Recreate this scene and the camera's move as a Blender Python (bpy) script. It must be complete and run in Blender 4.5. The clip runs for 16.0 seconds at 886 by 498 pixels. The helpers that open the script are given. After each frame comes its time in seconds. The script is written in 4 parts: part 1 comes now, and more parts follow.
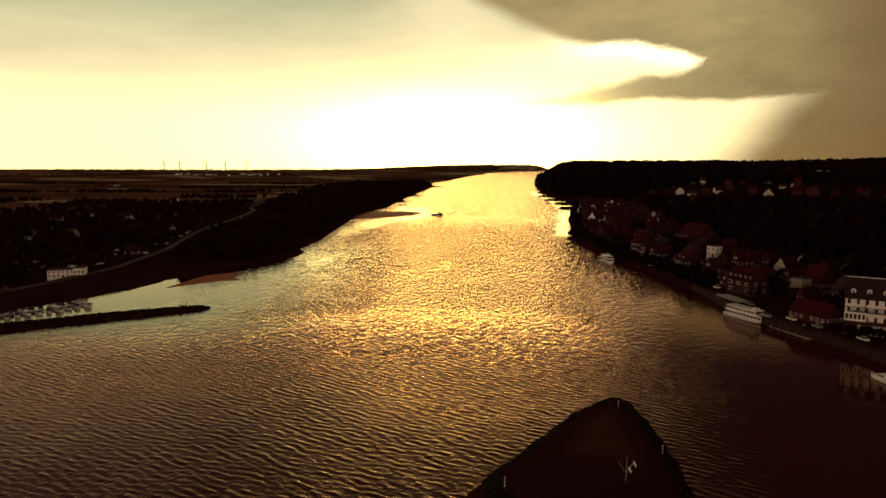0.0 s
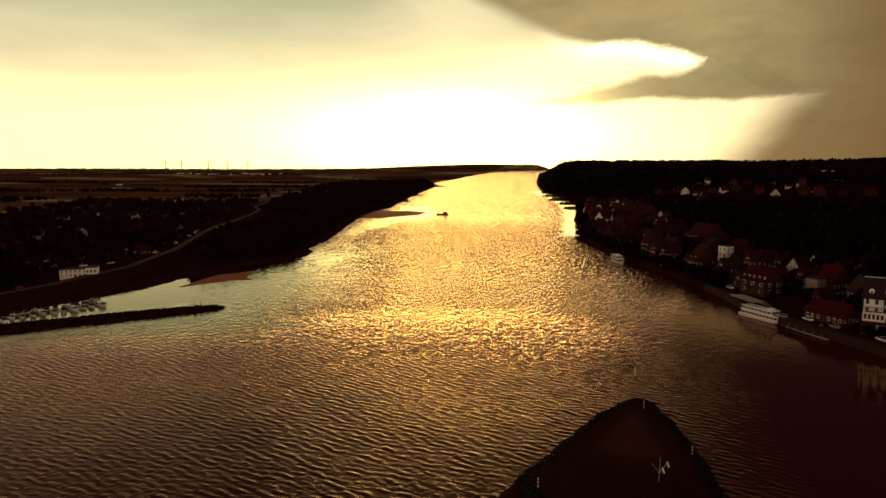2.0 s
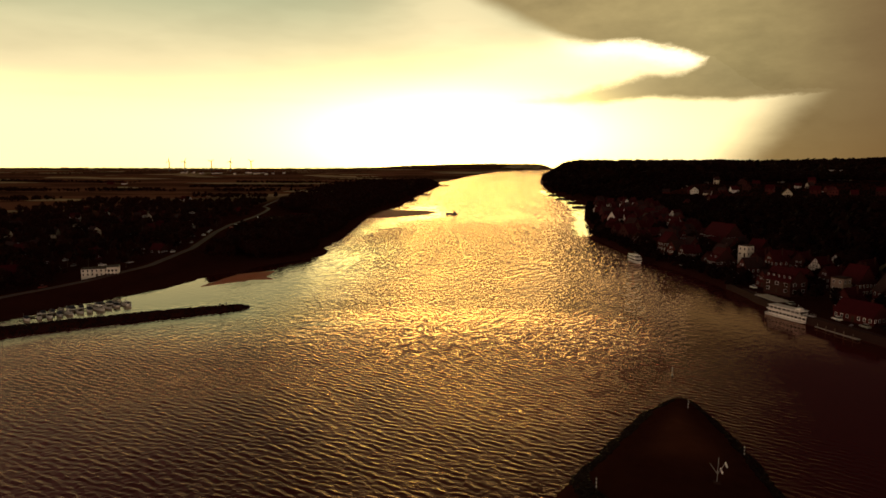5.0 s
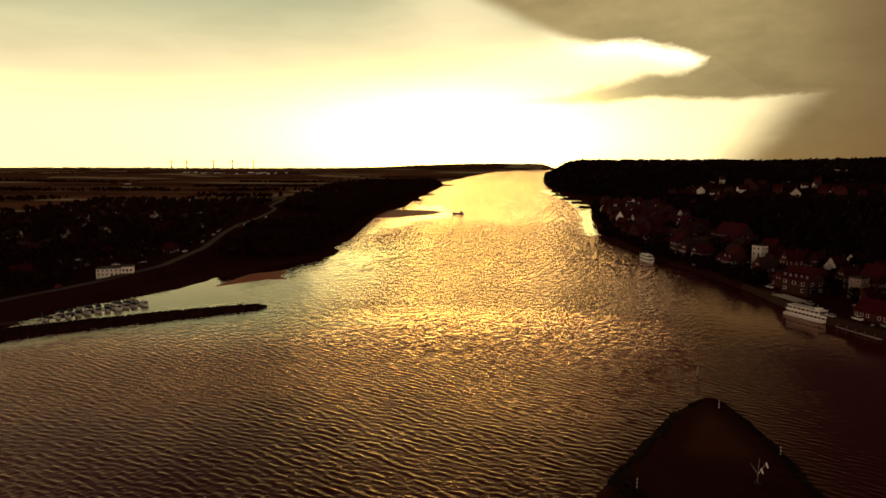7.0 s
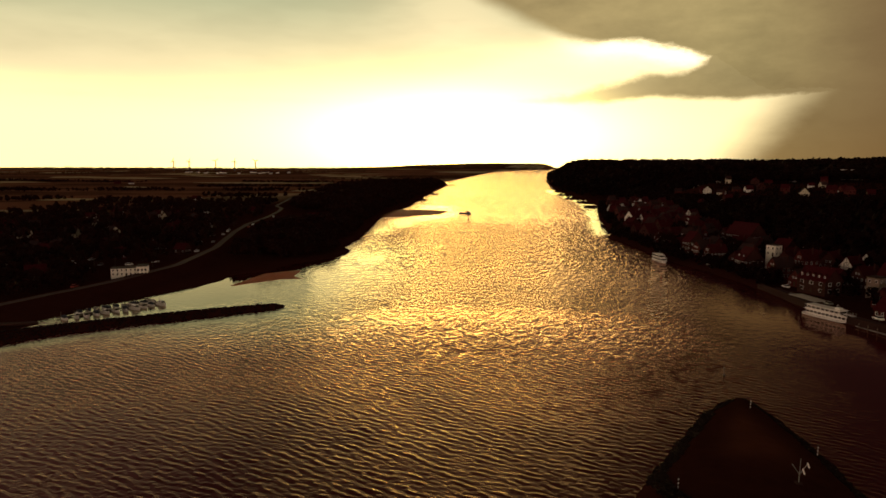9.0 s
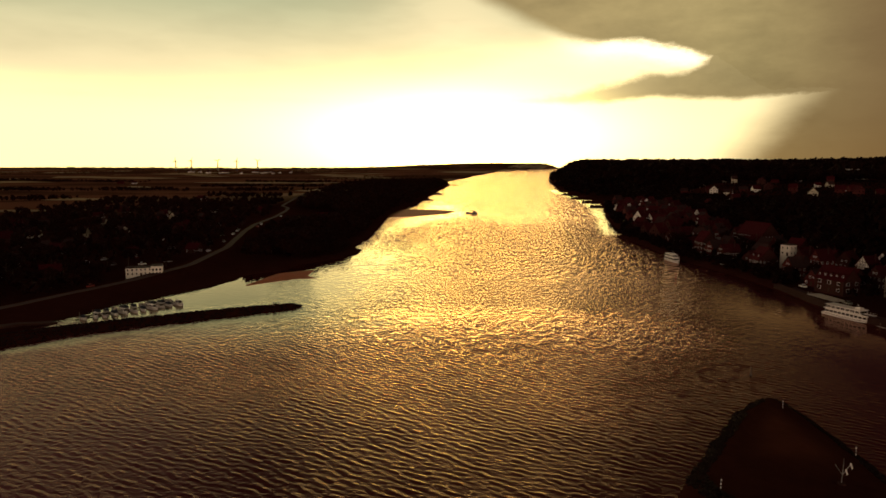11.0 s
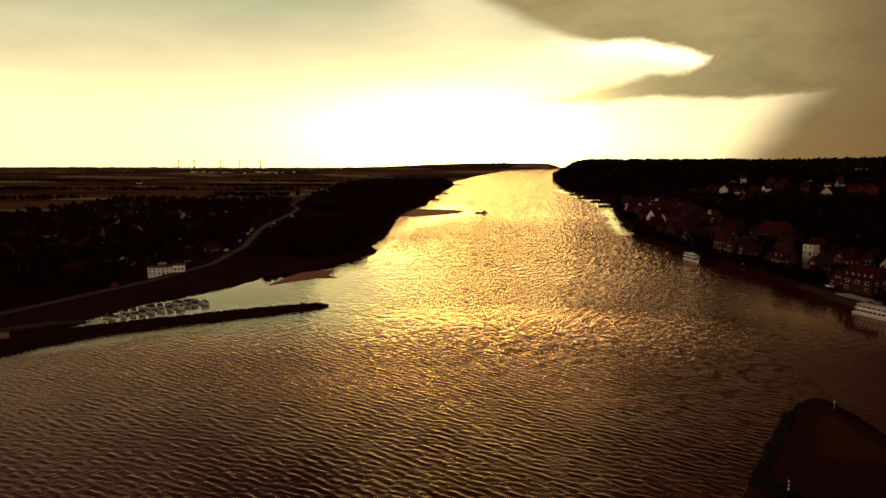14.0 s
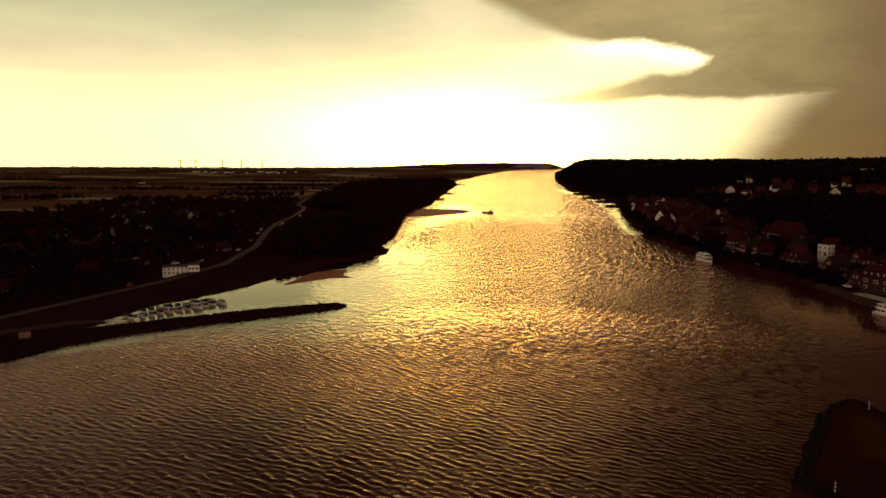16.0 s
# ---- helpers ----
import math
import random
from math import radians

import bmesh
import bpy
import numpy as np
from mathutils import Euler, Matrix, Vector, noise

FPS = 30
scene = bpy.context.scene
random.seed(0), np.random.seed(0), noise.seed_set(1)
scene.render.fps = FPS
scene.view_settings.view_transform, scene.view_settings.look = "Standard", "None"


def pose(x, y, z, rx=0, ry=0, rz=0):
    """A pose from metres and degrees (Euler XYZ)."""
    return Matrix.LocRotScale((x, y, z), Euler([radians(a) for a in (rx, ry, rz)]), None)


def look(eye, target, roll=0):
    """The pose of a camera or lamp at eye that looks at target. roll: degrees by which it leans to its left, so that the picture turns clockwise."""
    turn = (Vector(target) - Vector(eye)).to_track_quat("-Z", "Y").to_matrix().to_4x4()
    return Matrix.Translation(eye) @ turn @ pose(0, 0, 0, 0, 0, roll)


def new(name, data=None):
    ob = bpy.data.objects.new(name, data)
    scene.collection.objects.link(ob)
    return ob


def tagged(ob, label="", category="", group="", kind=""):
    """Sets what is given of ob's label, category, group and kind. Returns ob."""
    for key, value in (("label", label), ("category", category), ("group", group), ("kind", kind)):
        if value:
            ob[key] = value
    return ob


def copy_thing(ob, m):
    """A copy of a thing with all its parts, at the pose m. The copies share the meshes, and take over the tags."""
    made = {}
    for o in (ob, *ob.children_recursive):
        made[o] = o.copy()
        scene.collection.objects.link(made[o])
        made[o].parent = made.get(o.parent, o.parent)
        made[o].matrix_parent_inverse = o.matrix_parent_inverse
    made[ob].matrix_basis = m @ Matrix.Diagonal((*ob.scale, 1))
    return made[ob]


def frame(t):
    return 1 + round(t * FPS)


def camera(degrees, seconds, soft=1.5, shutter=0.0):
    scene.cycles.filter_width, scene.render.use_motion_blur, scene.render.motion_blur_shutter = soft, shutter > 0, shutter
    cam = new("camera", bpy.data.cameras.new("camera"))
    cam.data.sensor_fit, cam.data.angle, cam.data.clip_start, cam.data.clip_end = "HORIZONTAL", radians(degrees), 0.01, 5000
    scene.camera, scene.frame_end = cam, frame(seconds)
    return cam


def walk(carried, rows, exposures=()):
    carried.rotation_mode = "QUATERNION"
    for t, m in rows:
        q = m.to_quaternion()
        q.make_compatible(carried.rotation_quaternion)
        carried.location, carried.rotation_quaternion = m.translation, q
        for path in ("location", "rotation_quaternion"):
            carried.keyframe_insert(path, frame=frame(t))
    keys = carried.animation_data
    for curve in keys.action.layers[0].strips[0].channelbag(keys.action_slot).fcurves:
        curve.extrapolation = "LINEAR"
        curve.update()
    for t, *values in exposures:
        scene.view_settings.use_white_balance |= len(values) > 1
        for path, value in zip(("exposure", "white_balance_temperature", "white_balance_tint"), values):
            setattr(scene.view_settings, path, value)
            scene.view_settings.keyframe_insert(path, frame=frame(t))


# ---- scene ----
# ---------------------------------------------------------------- camera
cam = camera(66, 16.0, soft=1.6)
PATH = [
    (0.0, look((-1.23, 0.36, 60.53), (-64.865, 991.097, -59.407), 0.16)),
    (1.0, look((-4.05, 0.28, 60.59), (-68.132, 990.945, -59.701), 0.19)),
    (2.0, look((-7.18, 0.19, 60.61), (-71.773, 990.783, -59.997), 0.22)),
    (3.0, look((-10.51, 0.08, 60.60), (-75.662, 990.608, -60.285), 0.23)),
    (4.0, look((-13.96, -0.03, 60.57), (-79.707, 990.425, -60.557), 0.24)),
    (5.0, look((-17.46, -0.15, 60.53), (-83.841, 990.240, -60.810), 0.24)),
    (6.0, look((-21.00, -0.26, 60.49), (-88.022, 990.063, -61.044), 0.24)),
    (7.0, look((-24.55, -0.35, 60.43), (-92.221, 989.905, -61.262), 0.24)),
    (8.0, look((-28.10, -0.42, 60.36), (-96.427, 989.778, -61.468), 0.24)),
    (9.0, look((-31.68, -0.45, 60.28), (-100.637, 989.691, -61.667), 0.23)),
    (10.0, look((-35.28, -0.43, 60.18), (-104.852, 989.654, -61.863), 0.22)),
    (11.0, look((-38.93, -0.36, 60.07), (-109.075, 989.672, -62.060), 0.22)),
    (12.0, look((-42.64, -0.24, 59.94), (-113.307, 989.744, -62.258), 0.22)),
    (13.0, look((-46.40, -0.08, 59.80), (-117.537, 989.866, -62.457), 0.22)),
    (14.0, look((-50.20, 0.12, 59.66), (-121.747, 990.025, -62.650), 0.23)),
    (15.0, look((-54.03, 0.32, 59.52), (-125.899, 990.203, -62.828), 0.24)),
    (16.0, look((-57.83, 0.51, 59.41), (-129.937, 990.370, -62.974), 0.26)),
]
walk(cam, PATH, [(0.0, 0.0, 6500, 22), (16.0, 0.0, 6500, 22)])


# ---------------------------------------------------------------- node helper
class Val:
    """A socket of a node tree with arithmetic."""

    def __init__(self, nt, s):
        self.nt, self.s = nt, s

    def op(self, kind, *others, clamp=False):
        n = self.nt.nodes.new("ShaderNodeMath")
        n.operation, n.use_clamp = kind, clamp
        for i, v in enumerate((self, *others)):
            if isinstance(v, Val):
                self.nt.links.new(v.s, n.inputs[i])
            else:
                n.inputs[i].default_value = v
        return Val(self.nt, n.outputs[0])

    def __add__(self, o):
        return self.op("ADD", o)

    def __sub__(self, o):
        return self.op("SUBTRACT", o)

    def __mul__(self, o):
        return self.op("MULTIPLY", o)

    def __truediv__(self, o):
        return self.op("DIVIDE", o)

    def step(self, a, b):
        """0 at a, 1 at b, smooth between."""
        n = self.nt.nodes.new("ShaderNodeMapRange")
        n.interpolation_type = "SMOOTHSTEP"
        self.nt.links.new(self.s, n.inputs[0])
        if isinstance(b, Val):
            n.inputs[1].default_value = a
            self.nt.links.new(b.s, n.inputs[2])
            return Val(self.nt, n.outputs[0])
        flip = a > b
        n.inputs[1].default_value, n.inputs[2].default_value = (b, a) if flip else (a, b)
        n.inputs[3].default_value, n.inputs[4].default_value = (1, 0) if flip else (0, 1)
        return Val(self.nt, n.outputs[0])

    def table(self, lo, hi, low, high, points):
        """A piecewise smooth function through (x, value) points."""
        t = (self - lo) / (hi - lo)
        n = self.nt.nodes.new("ShaderNodeValToRGB")
        self.nt.links.new(t.s, n.inputs[0])
        el = n.color_ramp.elements
        n.color_ramp.interpolation = "LINEAR"
        while len(el) < len(points):
            el.new(0.5)
        for e, (x, v) in zip(el, points):
            e.position = (x - lo) / (hi - lo)
            g = (v - low) / (high - low)
            e.color = (g, g, g, 1)
        sep = self.nt.nodes.new("ShaderNodeSeparateColor")
        self.nt.links.new(n.outputs[0], sep.inputs[0])
        return Val(self.nt, sep.outputs[0]) * (high - low) + low


def rgb_mix(nt, fac, a, b, kind="MIX"):
    n = nt.nodes.new("ShaderNodeMix")
    n.data_type, n.blend_type = "RGBA", kind
    n.clamp_factor = True
    for i, v in ((0, fac), (6, a), (7, b)):
        if isinstance(v, Val):
            nt.links.new(v.s, n.inputs[i])
        elif i == 0:
            n.inputs[i].default_value = v
        else:
            n.inputs[i].default_value = (*v, 1)
    return Val(nt, n.outputs[2])


def noise_val(nt, vec, scale, detail=3.0, rough=0.55, distort=0.0):
    n = nt.nodes.new("ShaderNodeTexNoise")
    n.inputs["Scale"].default_value, n.inputs["Detail"].default_value = scale, detail
    n.inputs["Roughness"].default_value, n.inputs["Distortion"].default_value = rough, distort
    if vec is not None:
        nt.links.new(vec.s, n.inputs["Vector"])
    return Val(nt, n.outputs[0])


def combine(nt, x, y, z):
    n = nt.nodes.new("ShaderNodeCombineXYZ")
    for i, v in enumerate((x, y, z)):
        if isinstance(v, Val):
            nt.links.new(v.s, n.inputs[i])
        else:
            n.inputs[i].default_value = v
    return Val(nt, n.outputs[0])


def split(nt, v):
    n = nt.nodes.new("ShaderNodeSeparateXYZ")
    nt.links.new(v.s, n.inputs[0])
    return [Val(nt, n.outputs[i]) for i in range(3)]


# ---------------------------------------------------------------- sky and sun
SUN_AZ, SUN_EL = -0.035, radians(9)
world = bpy.data.worlds.new("evening_sky")
scene.world = world
world.use_nodes = True
wt = world.node_tree
wt.nodes.clear()
out = wt.nodes.new("ShaderNodeOutputWorld")
clear_sky = wt.nodes.new("ShaderNodeTexSky")
clear_sky.sky_type, clear_sky.sun_disc = "NISHITA", False
clear_sky.sun_elevation, clear_sky.sun_rotation = SUN_EL, SUN_AZ
bg_clear = wt.nodes.new("ShaderNodeBackground")
bg_clear.inputs[1].default_value = 0.05
wt.links.new(clear_sky.outputs[0], bg_clear.inputs[0])

tc = wt.nodes.new("ShaderNodeTexCoord")
way = Val(wt, tc.outputs["Generated"])
wx, wy, wz = split(wt, way)
# azimuth from the camera's first aim and elevation, in hundredths of a radian
az = wx.op("ARCTAN2", wy) * 100 + 6.4
el = wz.op("ARCSINE") * 100
soft1 = noise_val(wt, combine(wt, az * 0.10, el * 0.22, 0.0), 1.0, 5, 0.6) - 0.5
soft2 = noise_val(wt, combine(wt, az * 0.035, el * 0.12, 3.0), 1.0, 4, 0.55) - 0.5
fine = noise_val(wt, combine(wt, az * 0.35, el * 0.7, 7.0), 1.0, 5, 0.65) - 0.5

low_band = rgb_mix(wt, az.step(16, -6) * el.step(13, 5), (1.12, 0.97, 0.50), (2.3, 1.8, 0.60))
veil = ((az - 1.0) * 0.09).op("POWER", 2.0) * -1.0
low_sky = rgb_mix(wt, el.step(9, 26) * (veil.op("EXPONENT") * -0.55 + 1.0), low_band, (0.42, 0.49, 0.26))
# unseen upper sky, mauve left and black right, added to tint the water
overhead = rgb_mix(wt, az.step(-26, 26), (0.31, 0.125, 0.135), (0.013, 0.003, 0.003))
overhead = rgb_mix(wt, el.step(70, 130), overhead, (0.03, 0.010, 0.010))
high = rgb_mix(wt, el.step(24.5, 40), low_sky, overhead)
# unseen warm low band behind the camera, added to brighten walls facing it
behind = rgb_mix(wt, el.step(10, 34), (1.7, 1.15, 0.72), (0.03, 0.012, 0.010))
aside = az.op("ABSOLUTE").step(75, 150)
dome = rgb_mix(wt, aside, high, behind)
dome = rgb_mix(wt, (soft2 * 1.6 + 0.15).op("MULTIPLY", el.step(6, 22), clamp=True), dome, (0.34, 0.34, 0.17))


def bump2(cx, cy, sx, sy):
    dx, dy = (az - cx) / sx, (el - cy) / sy
    return ((dx * dx + dy * dy) * -1.0).op("EXPONENT")


glow = rgb_mix(wt, 1.0, rgb_mix(wt, bump2(2.5, 4.0, 32, 7), (0, 0, 0), (1.2, 0.95, 0.28)), rgb_mix(wt, bump2(2.0, 4.2, 17, 5.6), (0, 0, 0), (8.0, 6.2, 1.0)), "ADD")
glow2 = rgb_mix(wt, bump2(24, 15.2, 16, 3.0), (0, 0, 0), (0.65, 0.5, 0.22))
bright = rgb_mix(wt, 1.0, rgb_mix(wt, 1.0, dome, glow, "ADD"), glow2, "ADD")
# storm cloud, its streak and the rain curtain, with unseen dark cloud added overhead
edge = az.table(-60, 80, -10, 60, [(-60, 52), (-6, 28), (2.5, 22.9), (10.6, 19.4), (17, 17.4), (20.3, 16.8), (25.3, 16.8), (30.5, 15.9), (34.3, 14.9), (36.8, 13.9), (40, 11.0), (43, 9.2), (70, 9.0)])
ragged = el - edge + soft1 * 1.6 + fine * (az.step(12, 34) * 1.7 + 0.5)
deck = ragged.step(-0.5, az.step(24, 6) * 1.6 + 0.7)
streak_top = az.table(0, 80, 0, 20, [(3, 9.2), (17.3, 10.0), (19.6, 10.8), (23.6, 11.7), (27.1, 12.6), (33.1, 13.0), (35.6, 14.4), (38, 19)])
streak_foot = az.table(0, 80, 0, 20, [(3, 8.6), (17.3, 8.6), (22.8, 8.7), (28.1, 9.3), (39.1, 8.7), (46, 8.8)])
streak = (el - streak_foot + fine * 1.1 + soft1 * 0.5).step(-0.35, 0.7) * (streak_top - el + fine * 1.8 + soft1 * 1.4).step(-0.5, 1.1)
curtain = (az - (el * 0.8 + 36.0) - soft1 * 2.5).step(-3.0, 8)
cloud = deck.op("MAXIMUM", streak * (az.step(2, 34) * 0.90 + 0.07)).op("MAXIMUM", curtain)
rim = (((ragged + 0.9) / 1.3).op("POWER", 2.0) * -1.0).op("EXPONENT") * az.step(12, 24) * az.step(39, 33)
bright = rgb_mix(wt, 1.0, bright, rgb_mix(wt, rim, (0, 0, 0), (0.9, 0.72, 0.40)), "ADD")
# dark cloud starts just above the camera's view, added to darken water reflections
unseen_dark = (el - az.table(-60, 80, 0, 40, [(-60, 25), (0, 24.4), (20, 23.8), (37, 22.6), (52, 20.4), (80, 18)])).step(0.0, 2.5)
grey = rgb_mix(wt, (soft2 * 1.3 + soft1 * 1.2 + 0.5).op("ADD", fine * 0.4, clamp=True), (0.235, 0.188, 0.062), (0.46, 0.37, 0.135))
brown = rgb_mix(wt, az.step(36, 64), grey, (0.165, 0.092, 0.028))
brown = rgb_mix(wt, el.step(14, 2) * 0.55, brown, (0.165, 0.100, 0.034))
brown = rgb_mix(wt, unseen_dark, brown, (0.026, 0.006, 0.005))
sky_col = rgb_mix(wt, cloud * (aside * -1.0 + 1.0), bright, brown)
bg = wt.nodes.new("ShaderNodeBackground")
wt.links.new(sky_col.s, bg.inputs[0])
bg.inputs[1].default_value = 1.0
both = wt.nodes.new("ShaderNodeMixShader")
both.inputs[0].default_value = 0.06  # little clear sky behind the cloud cover
wt.links.new(bg.outputs[0], both.inputs[1])
wt.links.new(bg_clear.outputs[0], both.inputs[2])
wt.links.new(both.outputs[0], out.inputs[0])

sun = new("sun", bpy.data.lights.new("sun", "SUN"))
sun.data.energy, sun.data.angle, sun.data.color = 0.125, radians(26), (1.0, 0.80, 0.33)
sun.matrix_world = look((0, 0, 0), (-math.sin(SUN_AZ) * math.cos(SUN_EL), -math.cos(SUN_AZ) * math.cos(SUN_EL), -math.sin(SUN_EL)))


# ---------------------------------------------------------------- materials
def material(name):
    m = bpy.data.materials.new(name)
    m.use_nodes = True
    nt = m.node_tree
    b = nt.nodes["Principled BSDF"]
    return m, nt, b


def place_of(nt):
    g = nt.nodes.new("ShaderNodeNewGeometry")
    return Val(nt, g.outputs["Position"])


def bump_to(nt, b, height, distance, strength=1.0):
    n = nt.nodes.new("ShaderNodeBump")
    n.inputs["Strength"].default_value = strength
    if isinstance(distance, Val):
        nt.links.new(distance.s, n.inputs["Distance"])
    else:
        n.inputs["Distance"].default_value = distance
    nt.links.new(height.s, n.inputs["Height"])
    nt.links.new(n.outputs[0], b.inputs["Normal"])


def simple(name, c1, c2, rough=0.7, metal=0.0, scale=1.5, bump=0.02, vary=0.25):
    """A surface with stains, grain, relief and a small change from piece to piece."""
    m, nt, b = material(name)
    p = place_of(nt)
    big = noise_val(nt, p, scale * 0.25, 4)
    small = noise_val(nt, p, scale * 4, 5)
    info = nt.nodes.new("ShaderNodeObjectInfo")
    rnd = Val(nt, info.outputs["Random"])
    f = (big * 0.7 + small * 0.5 + (rnd - 0.5) * vary).op("SUBTRACT", 0.1, clamp=True)
    col = rgb_mix(nt, f, c1, c2)
    nt.links.new(col.s, b.inputs["Base Color"])
    r = small * 0.2 + (rough - 0.1)
    nt.links.new(r.s, b.inputs["Roughness"])
    b.inputs["Metallic"].default_value = metal
    b.inputs["Specular IOR Level"].default_value = 0.5 if rough < 0.5 else 0.05
    if bump:
        bump_to(nt, b, small, bump)
    return m


WHITE = simple("white_render", (0.70, 0.67, 0.60), (0.85, 0.83, 0.77), 0.75)
CREAM = simple("cream_render", (0.50, 0.45, 0.34), (0.66, 0.60, 0.47), 0.8)
GREYWALL = simple("grey_render", (0.20, 0.15, 0.12), (0.32, 0.25, 0.20), 0.8)
BRICK = simple("red_brick", (0.055, 0.012, 0.012), (0.105, 0.026, 0.024), 0.85, scale=3)
DARKBRICK = simple("dark_brick", (0.035, 0.012, 0.011), (0.070, 0.026, 0.022), 0.85, scale=3)
ROOFRED = simple("red_roof_tile", (0.030, 0.0036, 0.006), (0.068, 0.008, 0.011), 0.75, scale=2)
ROOFDARK = simple("dark_roof_tile", (0.022, 0.010, 0.010), (0.050, 0.026, 0.025), 0.7, scale=2)
TIMBER = simple("dark_timber", (0.03, 0.02, 0.014), (0.07, 0.045, 0.03), 0.8)
PAINT = simple("white_paint", (0.78, 0.77, 0.74), (0.88, 0.87, 0.84), 0.4, bump=0.004)
DARKPAINT = simple("dark_paint", (0.02, 0.02, 0.022), (0.05, 0.05, 0.055), 0.45, bump=0.004)
REDPAINT = simple("red_paint", (0.28, 0.03, 0.02), (0.40, 0.05, 0.03), 0.45, bump=0.004)
METAL = simple("grey_metal", (0.30, 0.30, 0.29), (0.45, 0.45, 0.43), 0.4, 0.8, bump=0.003)
CANVAS = simple("canvas", (0.42, 0.40, 0.35), (0.60, 0.57, 0.5), 0.9)
TARP = simple("dark_tarpaulin", (0.02, 0.025, 0.04), (0.05, 0.06, 0.08), 0.6)
ASPHALT = simple("worn_asphalt", (0.055, 0.030, 0.026), (0.10, 0.058, 0.050), 0.85, scale=0.6)
STONE = simple("quay_stone", (0.026, 0.012, 0.010), (0.055, 0.028, 0.023), 0.85, scale=1.2)
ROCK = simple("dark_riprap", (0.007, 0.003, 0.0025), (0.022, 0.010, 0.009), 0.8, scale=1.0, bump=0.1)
PAVING = simple("pale_paving", (0.040, 0.018, 0.015), (0.075, 0.036, 0.03), 0.85, scale=0.8)
WOOD = simple("weathered_wood", (0.13, 0.10, 0.075), (0.25, 0.20, 0.15), 0.8)
BARK = simple("bark", (0.035, 0.025, 0.018), (0.08, 0.06, 0.042), 0.9)

GLASS, nt, b = material("window_glass")
b.inputs["Base Color"].default_value = (0.012, 0.012, 0.014, 1)
wob = noise_val(nt, place_of(nt), 1.2, 2)
bump_to(nt, b, wob, 0.01)
b.inputs["Roughness"].default_value = 0.06
b.inputs["Specular IOR Level"].default_value = 0.6


def leaf_material(name, c1, c2, c3):
    m, nt, b = material(name)
    g = nt.nodes.new("ShaderNodeNewGeometry")
    isl = Val(nt, g.outputs["Random Per Island"])
    info = nt.nodes.new("ShaderNodeObjectInfo")
    rnd = Val(nt, info.outputs["Random"])
    patch = noise_val(nt, Val(nt, g.outputs["Position"]), 0.05, 3)
    col = rgb_mix(nt, isl, c1, c2)
    col = rgb_mix(nt, (rnd * 0.5 + patch).op("SUBTRACT", 0.35, clamp=True), col, c3)
    nt.links.new(col.s, b.inputs["Base Color"])
    b.inputs["Roughness"].default_value = 0.7
    b.inputs["Specular IOR Level"].default_value = 0.02
    return m


# crimson shadow tone is put into these near-black leaf colours
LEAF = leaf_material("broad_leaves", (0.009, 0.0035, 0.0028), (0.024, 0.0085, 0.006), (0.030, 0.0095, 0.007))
# paler leaf copy with distance haze put into the colour of far copses
LEAFHAZE = leaf_material("hazed_leaves", (0.05, 0.024, 0.010), (0.085, 0.042, 0.016), (0.075, 0.034, 0.014))
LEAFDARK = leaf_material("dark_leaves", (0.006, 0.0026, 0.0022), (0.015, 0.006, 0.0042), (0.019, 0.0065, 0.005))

# river water, silty brown with wind waves; warm light tint put into its gloss
WATER, nt, b = material("river_water")
p = place_of(nt)
px_, py_, pz_ = split(nt, p)
att = nt.nodes.new("ShaderNodeAttribute")
att.attribute_name = "calm"
calm = Val(nt, att.outputs["Fac"])
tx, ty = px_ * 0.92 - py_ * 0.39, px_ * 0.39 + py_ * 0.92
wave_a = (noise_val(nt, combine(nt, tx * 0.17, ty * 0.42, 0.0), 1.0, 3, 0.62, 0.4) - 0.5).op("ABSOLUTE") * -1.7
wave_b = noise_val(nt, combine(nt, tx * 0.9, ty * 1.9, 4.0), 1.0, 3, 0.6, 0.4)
# wave noise coarsens with distance, sized to fit the camera's view
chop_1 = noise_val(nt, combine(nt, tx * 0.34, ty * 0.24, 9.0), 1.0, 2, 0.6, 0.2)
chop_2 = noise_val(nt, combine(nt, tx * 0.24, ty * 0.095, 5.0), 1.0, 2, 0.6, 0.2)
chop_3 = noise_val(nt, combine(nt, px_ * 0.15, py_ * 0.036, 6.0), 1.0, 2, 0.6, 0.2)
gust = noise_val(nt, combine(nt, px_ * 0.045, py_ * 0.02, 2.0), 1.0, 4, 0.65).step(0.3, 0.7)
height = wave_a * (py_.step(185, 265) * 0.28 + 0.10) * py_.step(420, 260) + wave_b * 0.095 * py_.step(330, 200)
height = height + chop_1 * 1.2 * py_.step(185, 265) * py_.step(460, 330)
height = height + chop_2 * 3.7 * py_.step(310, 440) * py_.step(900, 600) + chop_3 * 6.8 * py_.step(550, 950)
att = nt.nodes.new("ShaderNodeAttribute")
att.attribute_name = "lee"
lee = Val(nt, att.outputs["Fac"])
att = nt.nodes.new("ShaderNodeAttribute")
att.attribute_name = "quiet"
quiet = Val(nt, att.outputs["Fac"])
amount = (gust * 0.6 + 0.65) * (calm * -0.95 + 1.0) * (lee * -1.0 + 1.0) * (quiet * -0.93 + 1.0)
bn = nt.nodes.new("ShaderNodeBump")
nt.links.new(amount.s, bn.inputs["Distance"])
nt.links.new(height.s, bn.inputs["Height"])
silt = noise_val(nt, combine(nt, px_ * 0.02, py_ * 0.01, 5.0), 1.0, 4)
mud = nt.nodes.new("ShaderNodeBsdfDiffuse")
